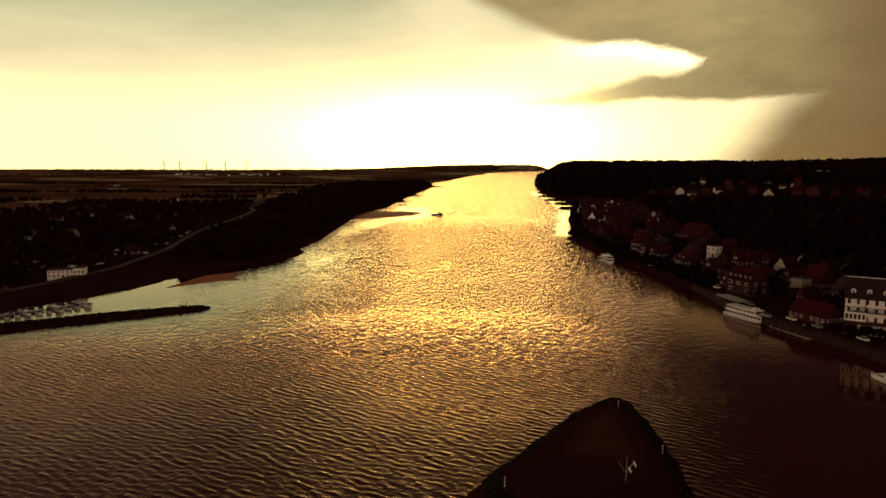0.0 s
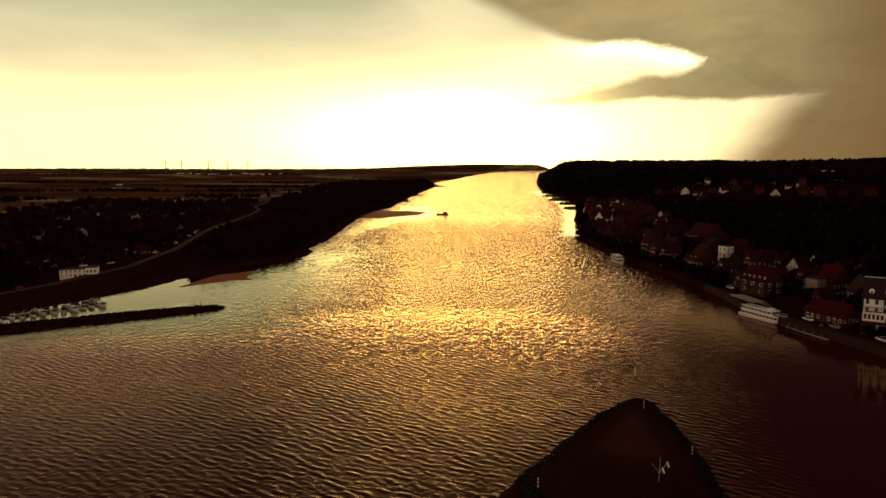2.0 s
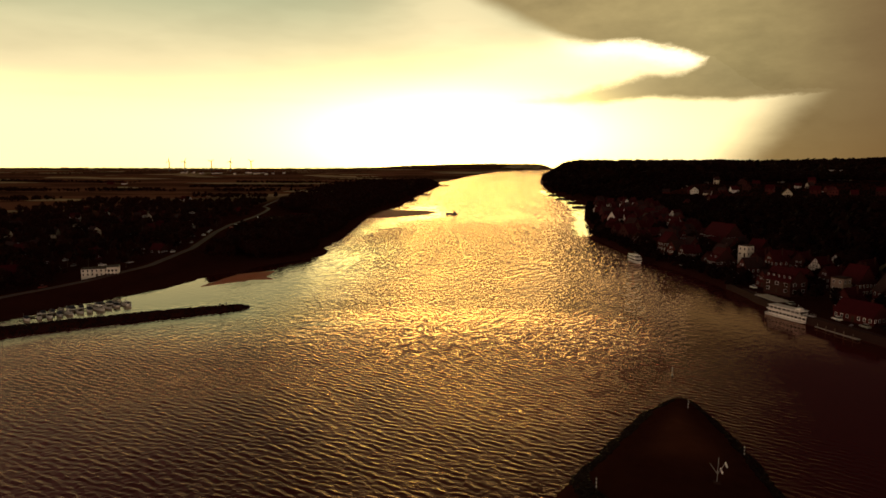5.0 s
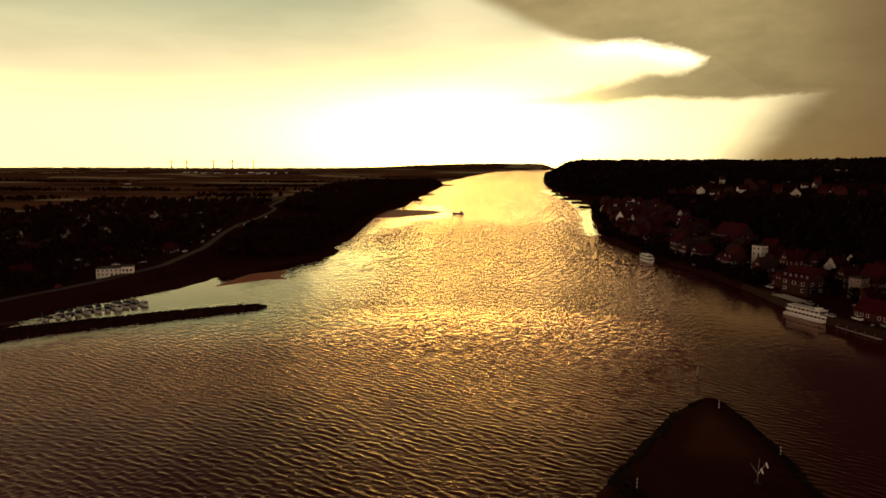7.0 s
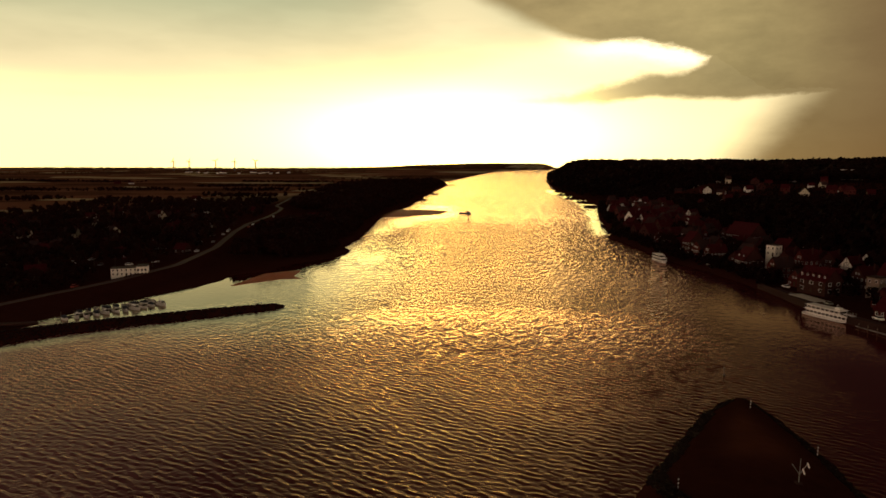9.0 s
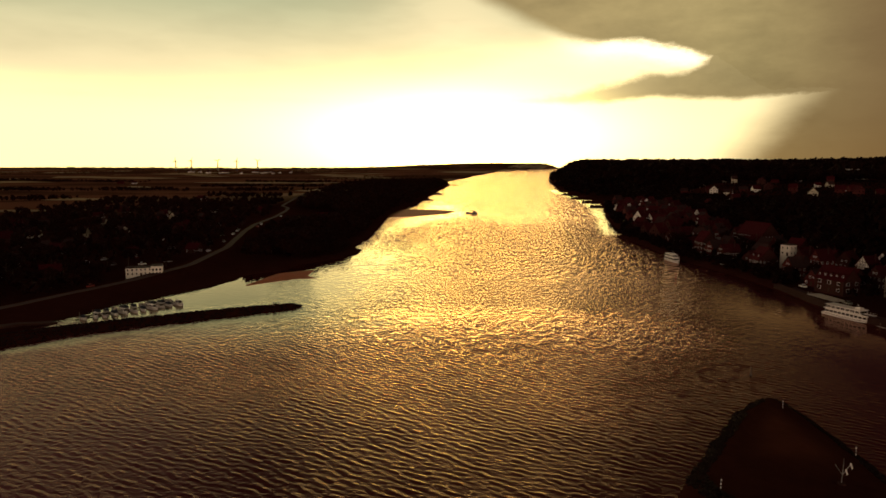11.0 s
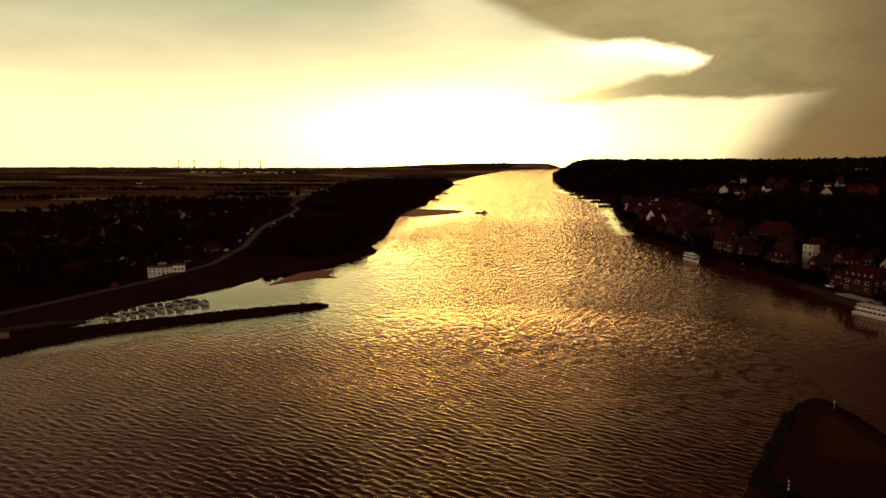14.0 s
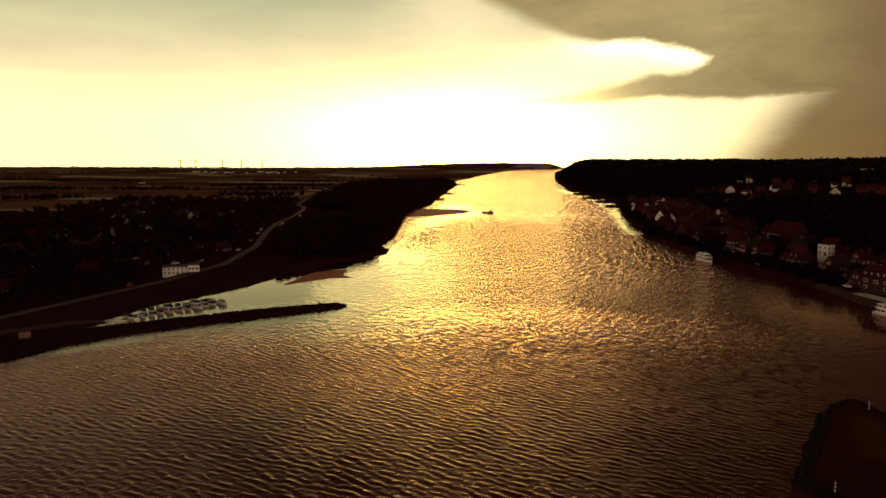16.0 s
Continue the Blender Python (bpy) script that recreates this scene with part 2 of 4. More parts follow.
nt.links.new(rgb_mix(nt, silt, (0.048, 0.008, 0.0075), (0.070, 0.012, 0.011)).s, mud.inputs["Color"])
shine = nt.nodes.new("ShaderNodeBsdfGlossy")
# smooth water gets paler gloss and higher IOR, painting its reflections brighter
bright_sheen = calm.op("MAXIMUM", lee * 1.15)
nt.links.new(rgb_mix(nt, bright_sheen, (1.0, 0.70, 0.56), (1.0, 0.96, 0.74)).s, shine.inputs["Color"])
nt.links.new(((gust * 0.035 + 0.035) * (bright_sheen * -0.7 + 1.0) * (quiet * -0.5 + 1.0)).s, shine.inputs["Roughness"])
fres = nt.nodes.new("ShaderNodeFresnel")
nt.links.new((bright_sheen * 0.75 + 1.25).s, fres.inputs["IOR"])
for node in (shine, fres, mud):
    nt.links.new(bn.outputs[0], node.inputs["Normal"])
mixed = nt.nodes.new("ShaderNodeMixShader")
nt.links.new(fres.outputs[0], mixed.inputs[0])
nt.links.new(mud.outputs[0], mixed.inputs[1])
nt.links.new(shine.outputs[0], mixed.inputs[2])
nt.links.new(mixed.outputs[0], nt.nodes["Material Output"].inputs["Surface"])
nt.nodes.remove(b)

# land: meadow, bare earth and sand near the water, field strips farther off
LAND, nt, b = material("meadow_and_fields")
p = place_of(nt)
gx, gy, gz = split(nt, p)
att = nt.nodes.new("ShaderNodeAttribute")
att.attribute_name = "sand"
sandy = Val(nt, att.outputs["Fac"])
att = nt.nodes.new("ShaderNodeAttribute")
att.attribute_name = "field"
fieldy = Val(nt, att.outputs["Fac"])
n1, n2, n3 = noise_val(nt, p, 0.03, 5), noise_val(nt, p, 0.4, 5), noise_val(nt, p, 3.0, 4)
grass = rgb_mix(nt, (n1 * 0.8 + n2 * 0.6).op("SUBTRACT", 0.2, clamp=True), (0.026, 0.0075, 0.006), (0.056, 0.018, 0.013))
vor = nt.nodes.new("ShaderNodeTexVoronoi")
vor.inputs["Scale"].default_value = 1.0
nt.links.new(combine(nt, gx * 0.0042 + gy * 0.0006, gy * 0.0065 - gx * 0.001, 0.0).s, vor.inputs["Vector"])
cell = nt.nodes.new("ShaderNodeSeparateColor")
nt.links.new(vor.outputs["Color"], cell.inputs[0])
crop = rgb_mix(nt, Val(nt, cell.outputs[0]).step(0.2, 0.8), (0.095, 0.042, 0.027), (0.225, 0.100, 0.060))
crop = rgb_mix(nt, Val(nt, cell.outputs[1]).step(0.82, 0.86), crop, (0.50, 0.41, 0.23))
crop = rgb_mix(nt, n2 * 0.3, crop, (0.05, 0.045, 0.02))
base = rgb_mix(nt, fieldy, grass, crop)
sand = rgb_mix(nt, (n2 * 0.9 + n3 * 0.3).op("SUBTRACT", 0.1, clamp=True), (0.42, 0.125, 0.055), (0.60, 0.21, 0.10))
nt.links.new(rgb_mix(nt, sandy, base, sand).s, b.inputs["Base Color"])
nt.links.new((sandy * -0.3 + 0.92).s, b.inputs["Roughness"])
nt.links.new((sandy * 0.03).s, b.inputs["Specular IOR Level"])
b.inputs["Specular Tint"].default_value = (1.0, 0.5, 0.24, 1)
bump_to(nt, b, n2 * 1.0 + n3 * 0.25, 0.35)


# ---------------------------------------------------------------- the lie of the land
def smooth(v, a, b):
    t = np.clip((np.asarray(v, float) - a) / (b - a), 0, 1)
    return t * t * (3 - 2 * t)


LEFT_Y = [-600, 160, 190, 205, 240, 270, 290, 307, 320, 338, 357, 366, 372, 398, 416, 430, 447, 474, 490, 595, 730, 787, 900, 990, 1512, 2150, 2434, 3300, 4000, 4950]
LEFT_X = [-208, -211, -210, -210, -206, -200, -192, -182, -177, -172, -172.5, -167, -158, -154, -145, -136, -128, -130, -137, -141, -153, -156, -160, -150, -161, -166, -204, -118, 2, 410]
RIGHT_Y = [-600, 60, 150, 212, 228, 258, 282, 321, 359, 397, 431, 487, 544, 575, 588, 600, 640, 788, 1060, 1235, 1675, 2528, 3500, 4950]
RIGHT_X = [150, 145, 131, 121, 118, 107, 101, 101, 99, 93, 84, 78, 74, 68, 67, 73, 80, 91, 131, 136, 126, 168, 250, 490]
DIKE = [(-236, 120), (-235, 210), (-226, 245), (-219, 274), (-210, 310), (-204, 362), (-214, 438), (-243, 551), (-256, 614), (-266, 702), (-284, 800), (-296, 850), (-318, 894), (-342, 1010), (-367, 1126), (-412, 1422), (-470, 1800)]
PIER = [(-212, 196, 9), (-204, 214, 8), (-190, 230, 6.5), (-170, 246, 5.5), (-145, 264, 5.2), (-122, 279.5, 3.2)]
SANDBANK = [(-160.5, 327, 1.0), (-156.5, 337, 3.6), (-151, 350, 8), (-148.5, 363, 8.5), (-141.5, 378, 2.4), (-146, 357, 8.2), (-132, 352, 1.0)]
BEACH = [(-172, 835, 58), (-140, 866, 50), (-116, 886, 30), (-94, 897, 3)]
SPIT = [(31.8, 170, 4.6), (28.2, 159, 9.2), (25.6, 148, 12.4), (22.7, 137, 15.6), (18.2, 122, 19.4), (12, 100, 25), (-6, 60, 43), (-22, 0, 58), (-30, -200, 70), (-30, -500, 70)]


def wobble(x, y, s, seed):
    """Cheap smooth noise, about -1 to 1."""
    r = np.random.RandomState(seed)
    v = 0.0
    for k in range(7):
        a, w, ph = r.uniform(0, 2 * np.pi), s * (0.6 + 0.45 * k), r.uniform(0, 6.28)
        v = v + np.sin((np.cos(a) * x + np.sin(a) * y) / w * 6.283 + ph) / (1 + 0.25 * (6 - k))
    return v / 3.2


def strip_dist(x, y, pts):
    """How far inside (positive) a strip of varying half width a place lies."""
    best = np.full(np.broadcast(x, y).shape, -1e9)
    for (ax, ay, ar), (bx, by, br) in zip(pts, pts[1:]):
        dx, dy = bx - ax, by - ay
        t = np.clip(((x - ax) * dx + (y - ay) * dy) / (dx * dx + dy * dy), 0, 1)
        d = np.hypot(x - ax - t * dx, y - ay - t * dy)
        best = np.maximum(best, ar + (br - ar) * t - d)
    return best


# lifts far ground and river to fit the horizon in the camera's view
def far_rise(y):
    return 35 * smooth(y, 2400, 4950)


def left_shore(y):
    return np.interp(y, LEFT_Y, LEFT_X)


def right_shore(y):
    return np.interp(y, RIGHT_Y, RIGHT_X)


def terrain(x, y):
    x, y = np.broadcast_arrays(np.asarray(x, float), np.asarray(y, float))
    rag = wobble(x, y, 9, 3) * 1.6 + wobble(x, y, 40, 4) * 2.0 * smooth(y, 450, 700)
    dl = left_shore(y) - x + rag
    dr = x - right_shore(y) + rag * 0.4
    # groynes reaching into the stream farther up
    for gy, side, ln in ((1010, 1, 26), (1130, 1, 30), (1260, 1, 34), (1420, 1, 40), (1600, 1, 45), (1820, 1, 50), (1180, -1, 22), (1420, -1, 30), (1700, -1, 36), (2050, -1, 40)):
        w = np.exp(-((y - gy) / 9.0) ** 2) * ln
        if side > 0:
            dr = dr + w
        else:
            dl = dl + w
    zl = np.clip(dl * 0.30, -3.5, 2.2) + 0.5 * smooth(dl, 8, 60) + wobble(x, y, 60, 5) * 0.25 * smooth(dl, 3, 20)
    dike = strip_dist(x, y, [(a, b, 9) for a, b in DIKE])
    zl = zl + 2.6 * smooth(dike, -5, 6) * smooth(dl, 2, 12)
    zl = zl + wobble(x, y, 900, 6) * 2.0 * smooth(y, 900, 2500) + 3 * smooth(y, 3000, 4900) * smooth(dl, 0, 300) - 15 * smooth(-x, 500, 2800) * smooth(y, 2700, 4800)
    # right: quay, then the bluff and its plateau
    zr = np.clip(dr * 0.55, -3.5, 2.8) + 0.6 * smooth(dr, 5, 40)
    toe = np.interp(y, [-600, 200, 300, 400, 600, 900, 1200, 1800, 4900], [30, 42, 46, 62, 92, 85, 60, 30, 25])
    top = np.interp(y, [-600, 300, 600, 800, 1000, 1500, 4950], [28, 27, 25, 27, 32, 35, 44])
    zr = zr + top * smooth(dr, toe, toe + 95 + 45 * smooth(y, 850, 1150)) + wobble(x, y, 130, 8) * 3.0 * smooth(dr, toe + 20, toe + 120)
    zr = zr + 62 * smooth(x - 0.25 * y, 250, 2600) * smooth(y, 900, 4000) + wobble(x, y, 1100, 9) * 5 * smooth(y, 1500, 3500) * smooth(dr, 200, 900)
    z = np.maximum(zl, zr)
    pier = strip_dist(x, y, PIER) + rag * 0.35
    z = np.maximum(z, np.clip(pier * 0.55, -3.5, 1.9))
    bar = strip_dist(x, y, SANDBANK) + rag * 0.2
    z = np.maximum(z, np.clip(bar * 0.16, -3.5, 1.0))
    beach = strip_dist(x, y, BEACH) + rag * 0.3
    z = np.maximum(z, np.clip(beach * 0.10, -3.5, 1.4))
    spit = strip_dist(x, y, SPIT) + rag * 0.25
    z = np.maximum(z, np.clip(spit * 0.62, -3.5, 2.4) + 0.9 * smooth(spit, 4, 16) + wobble(x, y, 14, 11) * 0.22 * smooth(spit, 4, 9))
    z = z + 34 * smooth(y, 4700, 4900) * smooth(x, -1200, 0) * smooth(-x, -520, -300)
    return z + far_rise(y)


def steps(*spans):
    v = []
    for a, b, s in spans:
        n = max(1, int(round((b - a) / s)))
        v += list(np.linspace(a, b, n, endpoint=False))
    return np.array(v + [spans[-1][1]])


GX = steps((-4300, -1500, 90), (-1500, -700, 35), (-700, -340, 12), (-340, -212, 4), (-212, -92, 2.2), (-92, -10, 4.5), (-10, 60, 2.4), (60, 260, 2.8), (260, 420, 7), (420, 1000, 22), (1000, 4300, 75))
GY = steps((-500, 60, 20), (60, 100, 5), (100, 180, 2.2), (180, 400, 2.4), (400, 620, 3.6), (620, 950, 6), (950, 1500, 14), (1500, 2500, 30), (2500, 4930, 70))
GXX, GYY = np.meshgrid(GX, GY)
GZ = terrain(GXX, GYY)


def ground_z(x, y):
    """Height of the ground sheet at a place."""
    i = int(np.clip(np.searchsorted(GX, x) - 1, 0, len(GX) - 2))
    j = int(np.clip(np.searchsorted(GY, y) - 1, 0, len(GY) - 2))
    u, v = (x - GX[i]) / (GX[i + 1] - GX[i]), (y - GY[j]) / (GY[j + 1] - GY[j])
    u, v = min(max(u, 0), 1), min(max(v, 0), 1)
    return float((GZ[j, i] * (1 - u) + GZ[j, i + 1] * u) * (1 - v) + (GZ[j + 1, i] * (1 - u) + GZ[j + 1, i + 1] * u) * v)


def sheet(name, xx, yy, zz, mat, attrs):
    ny, nx = xx.shape
    me = bpy.data.meshes.new(name)
    co = np.stack([xx, yy, zz], -1).reshape(-1, 3)
    idx = np.arange(ny * nx).reshape(ny, nx)
    quads = np.stack([idx[:-1, :-1], idx[:-1, 1:], idx[1:, 1:], idx[1:, :-1]], -1).reshape(-1, 4)
    me.vertices.add(len(co))
    me.vertices.foreach_set("co", co.ravel())
    me.loops.add(quads.size)
    me.loops.foreach_set("vertex_index", quads.ravel().astype(np.int32))
    me.polygons.add(len(quads))
    me.polygons.foreach_set("loop_start", np.arange(0, quads.size, 4, dtype=np.int32))
    me.polygons.foreach_set("use_smooth", np.ones(len(quads), bool))
    for key, v in attrs.items():
        a = me.attributes.new(key, "FLOAT", "POINT")
        a.data.foreach_set("value", np.asarray(v, np.float32).ravel())
    me.update(calc_edges=True)
    me.materials.append(mat)
    return new(name, me)


def sand_amount(x, y):
    near = smooth(strip_dist(x, y, SANDBANK), -4, -1) + smooth(strip_dist(x, y, BEACH), -6, 0) * smooth(x, -160, -148)
    spit = smooth(strip_dist(x, y, SPIT), 5, 12) * smooth(wobble(x, y, 22, 13), -0.5, 0.6) * 0.10
    return np.clip(near + spit, 0, 1)


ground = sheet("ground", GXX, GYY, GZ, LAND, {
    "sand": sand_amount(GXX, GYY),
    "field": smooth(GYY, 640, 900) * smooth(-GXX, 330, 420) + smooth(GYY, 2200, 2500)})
tagged(ground, "dark river meadows, fields, sandbanks and a wooded bluff", "ground", kind="structure")

WX = steps((-330, -216, 6), (-216, 132, 0.45), (132, 600, 10))
WY = steps((-480, 96, 12), (96, 225, 0.34), (225, 300, 0.55), (300, 480, 4), (480, 1000, 10), (1000, 4920, 60))
WXX, WYY = np.meshgrid(WX, WY)


def calmness(x, y):
    """Smoother water with painted-brighter reflections: the boat basin, the lee of the sandbank, wake lines, bank
    strips and the bay by the far quay.
    """
    v = smooth(strip_dist(x, y, [(-196, 258, 12), (-180, 285, 16), (-158, 300, 18), (-168, 340, 15), (-150, 395, 12)]), -8, 10) * 0.9
    v = np.maximum(v, smooth(strip_dist(x, y, [(68, 604, 4), (80, 680, 9)]), -3, 4) * 0.9)
    v = np.maximum(v, (0.4 + 0.2 * wobble(x, y, 14, 19)) * np.exp(-((strip_dist(x, y, [(-147, 227, 0), (-117, 239, 0), (-89, 249.7, 0), (-60, 258.5, 0)]) + 1.2 * wobble(x, y, 11, 18) + 1.0) / 2.1) ** 2))
    v = np.maximum(v, (0.5 + 0.3 * wobble(x, y, 12, 29)) * np.exp(-((strip_dist(x, y, [(-86, 300, 0), (-62, 306, 0)]) + 1.2 * wobble(x, y, 9, 28) + 1.0) / 1.8) ** 2))
    v = np.maximum(v, 0.85 * smooth(strip_dist(x, y, [(62, 596, 4), (74, 680, 9), (88, 790, 8), (112, 985, 14), (122, 1170, 14), (118, 1480, 18), (120, 1700, 20)]) + 4 * wobble(x, y, 40, 31), -5, 6))
    v = np.maximum(v, 0.6 * smooth(strip_dist(x, y, [(-140, 395, 7), (-126, 440, 9), (-128, 520, 7), (-132, 640, 14), (-120, 740, 22), (-96, 830, 26), (-110, 1000, 26)]) + 7 * wobble(x, y, 46, 32), -9, 10))
    v = np.maximum(v, 0.2 * smooth(strip_dist(x, y, [(-116, 320, 10), (-118, 400, 16), (-112, 470, 12)]), -34, 16))
    v = np.maximum(v, 0.55 * smooth(strip_dist(x, y, [(-206, 190, 6), (-172, 228, 8), (-118, 266, 6)]) + 2.5 * wobble(x, y, 16, 17), -5, 6))
    return np.clip(v, 0, 1)


CALM = calmness(WXX, WYY)
LEE = 0.82 * smooth(-WXX, 50, 122) * smooth(WYY, 190, 270) * (0.2 + 0.8 * smooth(WYY, 600, 420))
QUIET = smooth(WXX + 3 * wobble(WXX, WYY, 30, 33), 22, 74) * smooth(WYY, 430, 260)
rs = np.random.RandomState(5)
WZ = far_rise(WYY) + 0.0
swell = np.zeros_like(WZ)
for k in range(30):
    lam = rs.uniform(2.0, 3.6) if k < 9 else rs.uniform(1.0, 2.1)
    ang = radians(62 + rs.normal(0, 20 if k < 9 else 27))
    ph = rs.uniform(0, 6.28)
    swell += np.sin((np.cos(ang) * WXX + np.sin(ang) * WYY) / lam * 6.283 + ph) * (0.0046 if k < 9 else 0.0066) * lam
swell = swell.std() * 2.15 * (np.exp(0.42 * np.clip(swell / swell.std(), -3, 1.9)) - 1.0)
WZ += swell * (1 - CALM) * (1 - 0.6 * LEE) * (1 - 0.93 * QUIET) * smooth(WYY, 298, 225) * smooth(WYY, 90, 100)
water = sheet("water", WXX, WYY, WZ, WATER, {"calm": CALM, "lee": LEE, "quiet": QUIET})
tagged(water, "wide rippled brown river glittering in low evening light", "river", kind="structure")


# ---------------------------------------------------------------- mesh tools
class Build:
    """Collects the vertices and faces of one mesh."""

    def __init__(self):
        self.v, self.f = [], []

    def add(self, verts, faces):
        o = len(self.v)
        self.v += [tuple(p) for p in verts]
        self.f += [tuple(o + i for i in q) for q in faces]
        return self

    def box(self, cx, cy, cz, sx, sy, sz, taper=1.0):
        """A box on its base centre (cx, cy, cz)."""
        x, y, t = sx / 2, sy / 2, taper
        v = [(cx - x, cy - y, cz), (cx + x, cy - y, cz), (cx + x, cy + y, cz), (cx - x, cy + y, cz),
             (cx - x * t, cy - y * t, cz + sz), (cx + x * t, cy - y * t, cz + sz), (cx + x * t, cy + y * t, cz + sz), (cx - x * t, cy + y * t, cz + sz)]
        return self.add(v, [(3, 2, 1, 0), (4, 5, 6, 7), (0, 1, 5, 4), (1, 2, 6, 5), (2, 3, 7, 6), (3, 0, 4, 7)])

    def prism(self, poly, a, b, axis="y"):
        """A polygon of (u, z) pairs carried from a to b along an axis."""
        n = len(poly)
        put = (lambda u, z, w: (u, w, z)) if axis == "y" else (lambda u, z, w: (w, u, z))
        v = [put(u, z, a) for u, z in poly] + [put(u, z, b) for u, z in poly]
        f = [tuple(range(n - 1, -1, -1)), tuple(range(n, 2 * n))] + [(i, (i + 1) % n, n + (i + 1) % n, n + i) for i in range(n)]
        return self.add(v, f)

    def tube(self, p, q, r0, r1=None, n=8):
        p, q = Vector(p), Vector(q)
        r1 = r0 if r1 is None else r1
        d = (q - p).normalized()
        s = d.orthogonal().normalized()
        t = d.cross(s)
        v = []
        for c, r in ((p, r0), (q, r1)):
            v += [c + (s * math.cos(6.2832 * i / n) + t * math.sin(6.2832 * i / n)) * r for i in range(n)]
        f = [tuple(range(n - 1, -1, -1)), tuple(range(n, 2 * n))] + [(i, (i + 1) % n, n + (i + 1) % n, n + i) for i in range(n)]
        return self.add(v, f)

    def loft(self, rings, close=True):
        """Rings of equal length joined one after another."""
        n = len(rings[0])
        v = [p for r in rings for p in r]
        f = [(k * n + i, k * n + (i + 1) % n, (k + 1) * n + (i + 1) % n, (k + 1) * n + i) for k in range(len(rings) - 1) for i in range(n)]
        if close:
            f += [tuple(range(n - 1, -1, -1)), tuple((len(rings) - 1) * n + i for i in range(n))]
        return self.add(v, f)

    def mesh(self, name, mat, smooth_faces=False):
        me = bpy.data.meshes.new(name)
        me.from_pydata(self.v, [], self.f)
        me.materials.append(mat)
        if smooth_faces:
            me.polygons.foreach_set("use_smooth", [True] * len(me.polygons))
        bm = bmesh.new()
        bm.from_mesh(me)
        bmesh.ops.recalc_face_normals(bm, faces=bm.faces)
        bm.to_mesh(me)
        bm.free()
        return me


def part(name, shape, mat, parent, label="", at=None, smooth_faces=False):
    me = shape.mesh(name, mat, smooth_faces) if isinstance(shape, Build) else shape
    ob = new(name, me)
    ob.parent = parent
    if at is not None:
        ob.matrix_basis = at
    if label:
        tagged(ob, label)
    return ob


def thing(name, x, y, z, turn, label, category, group="", kind=""):
    ob = new(name)
    ob.empty_display_size = 0.5
    ob.matrix_basis = pose(x, y, z, 0, 0, turn)
    return tagged(ob, label, category, group, kind)


def ribbon(name, pts, half, lift, mat, label, category):
    """A strip of road laid on the ground."""
    pts = [Vector((*p, 0)) for p in pts]
    line = []
    for a, b in zip(pts, pts[1:]):
        n = max(1, int((b - a).length / 4))
        line += [a.lerp(b, i / n) for i in range(n)]
    line.append(pts[-1])
    line = [(line[max(0, i - 2)] + line[max(0, i - 1)] + p + line[min(len(line) - 1, i + 1)] + line[min(len(line) - 1, i + 2)]) / 5 for i, p in enumerate(line)]
    b = Build()
    rings = []
    for i, p in enumerate(line):
        d = (line[min(i + 1, len(line) - 1)] - line[max(i - 1, 0)]).normalized()
        side = Vector((-d.y, d.x, 0)) * half
        l, r = p + side, p - side
        z = max(ground_z(l.x, l.y), ground_z(r.x, r.y), ground_z(p.x, p.y)) + lift
        rings.append([(l.x, l.y, z), (r.x, r.y, z), (r.x, r.y, z - 0.8), (l.x, l.y, z - 0.8)])
    b.loft(rings)
    return tagged(new(name, b.mesh(name, mat)), label, category, kind="structure")


ribbon("road", DIKE, 2.3, 0.08, ASPHALT, "pale worn lane along the top of the river dike", "road")
ribbon("path", [(-238, 190), (-222, 212), (-214, 228), (-208, 238), (-203, 246)], 2.2, 0.08, PAVING, "pale gravel track down to the boat basin", "track")
ribbon("promenade", [(right_shore(y) + 4.5, y) for y in range(214, 340, 12)], 1.5, 0.10, PAVING, "paved riverside promenade behind the quay wall", "pavement")

wall = Build()
rings = []
for y in range(205, 345, 6):
    x = float(right_shore(y)) + 1.2
    rings.append([(x - 0.5, y, -2.0), (x + 0.4, y, -2.0), (x + 0.4, y, 3.35), (x - 0.25, y, 3.35)])
wall.loft(rings)
tagged(new("quay_wall", wall.mesh("quay_wall", STONE)), "dark stone quay wall along the town bank", "wall", kind="structure")

# ---------------------------------------------------------------- houses
KEEP = []  # discs that stay free of trees: x, y, radius


def window_meshes(w, h):
    t, y = 0.11, 0.07
    rings = []
    for u, v in ((-1, -1), (1, -1), (1, 1), (-1, 1), (-1, -1)):
        x, z, xi, zi = u * w / 2, v * h / 2, u * (w / 2 - t), v * (h / 2 - t)
        rings.append([(x, -y, z), (x, y, z), (xi, y, zi), (xi, -y, zi)])
    f = Build().loft(rings, close=False)
    bm = bmesh.new()
    bm.from_mesh(f.mesh("window_frame", PAINT))
    bmesh.ops.remove_doubles(bm, verts=bm.verts, dist=0.001)
    me = bpy.data.meshes.new("window_frame")
    bm.to_mesh(me)
    bm.free()
    me.materials.append(PAINT)
    g = Build().box(0, 0.01, -h / 2 + t * 0.5, w - t, 0.05, h - t)
    return me, g.mesh("pane", GLASS)


WINDOWS = {k: window_meshes(*k) for k in ((1.0, 1.35), (1.3, 1.6), (0.8, 1.0), (1.8, 1.5), (1.2, 2.0))}
DOOR = Build().box(0, 0, 0, 1.1, 0.16, 2.1).mesh("door", TIMBER)


def add_window(house, x, y, z, turn, size, frame_too=True):
    fr, gl = WINDOWS[size]
    at = pose(x, y, z, 0, 0, turn)
    if frame_too:
        w = part("window", fr, PAINT, house, at=at)
        part("pane", gl, GLASS, w, "dark reflecting window glass")
    else:
        part("window", gl, GLASS, house, at=at)


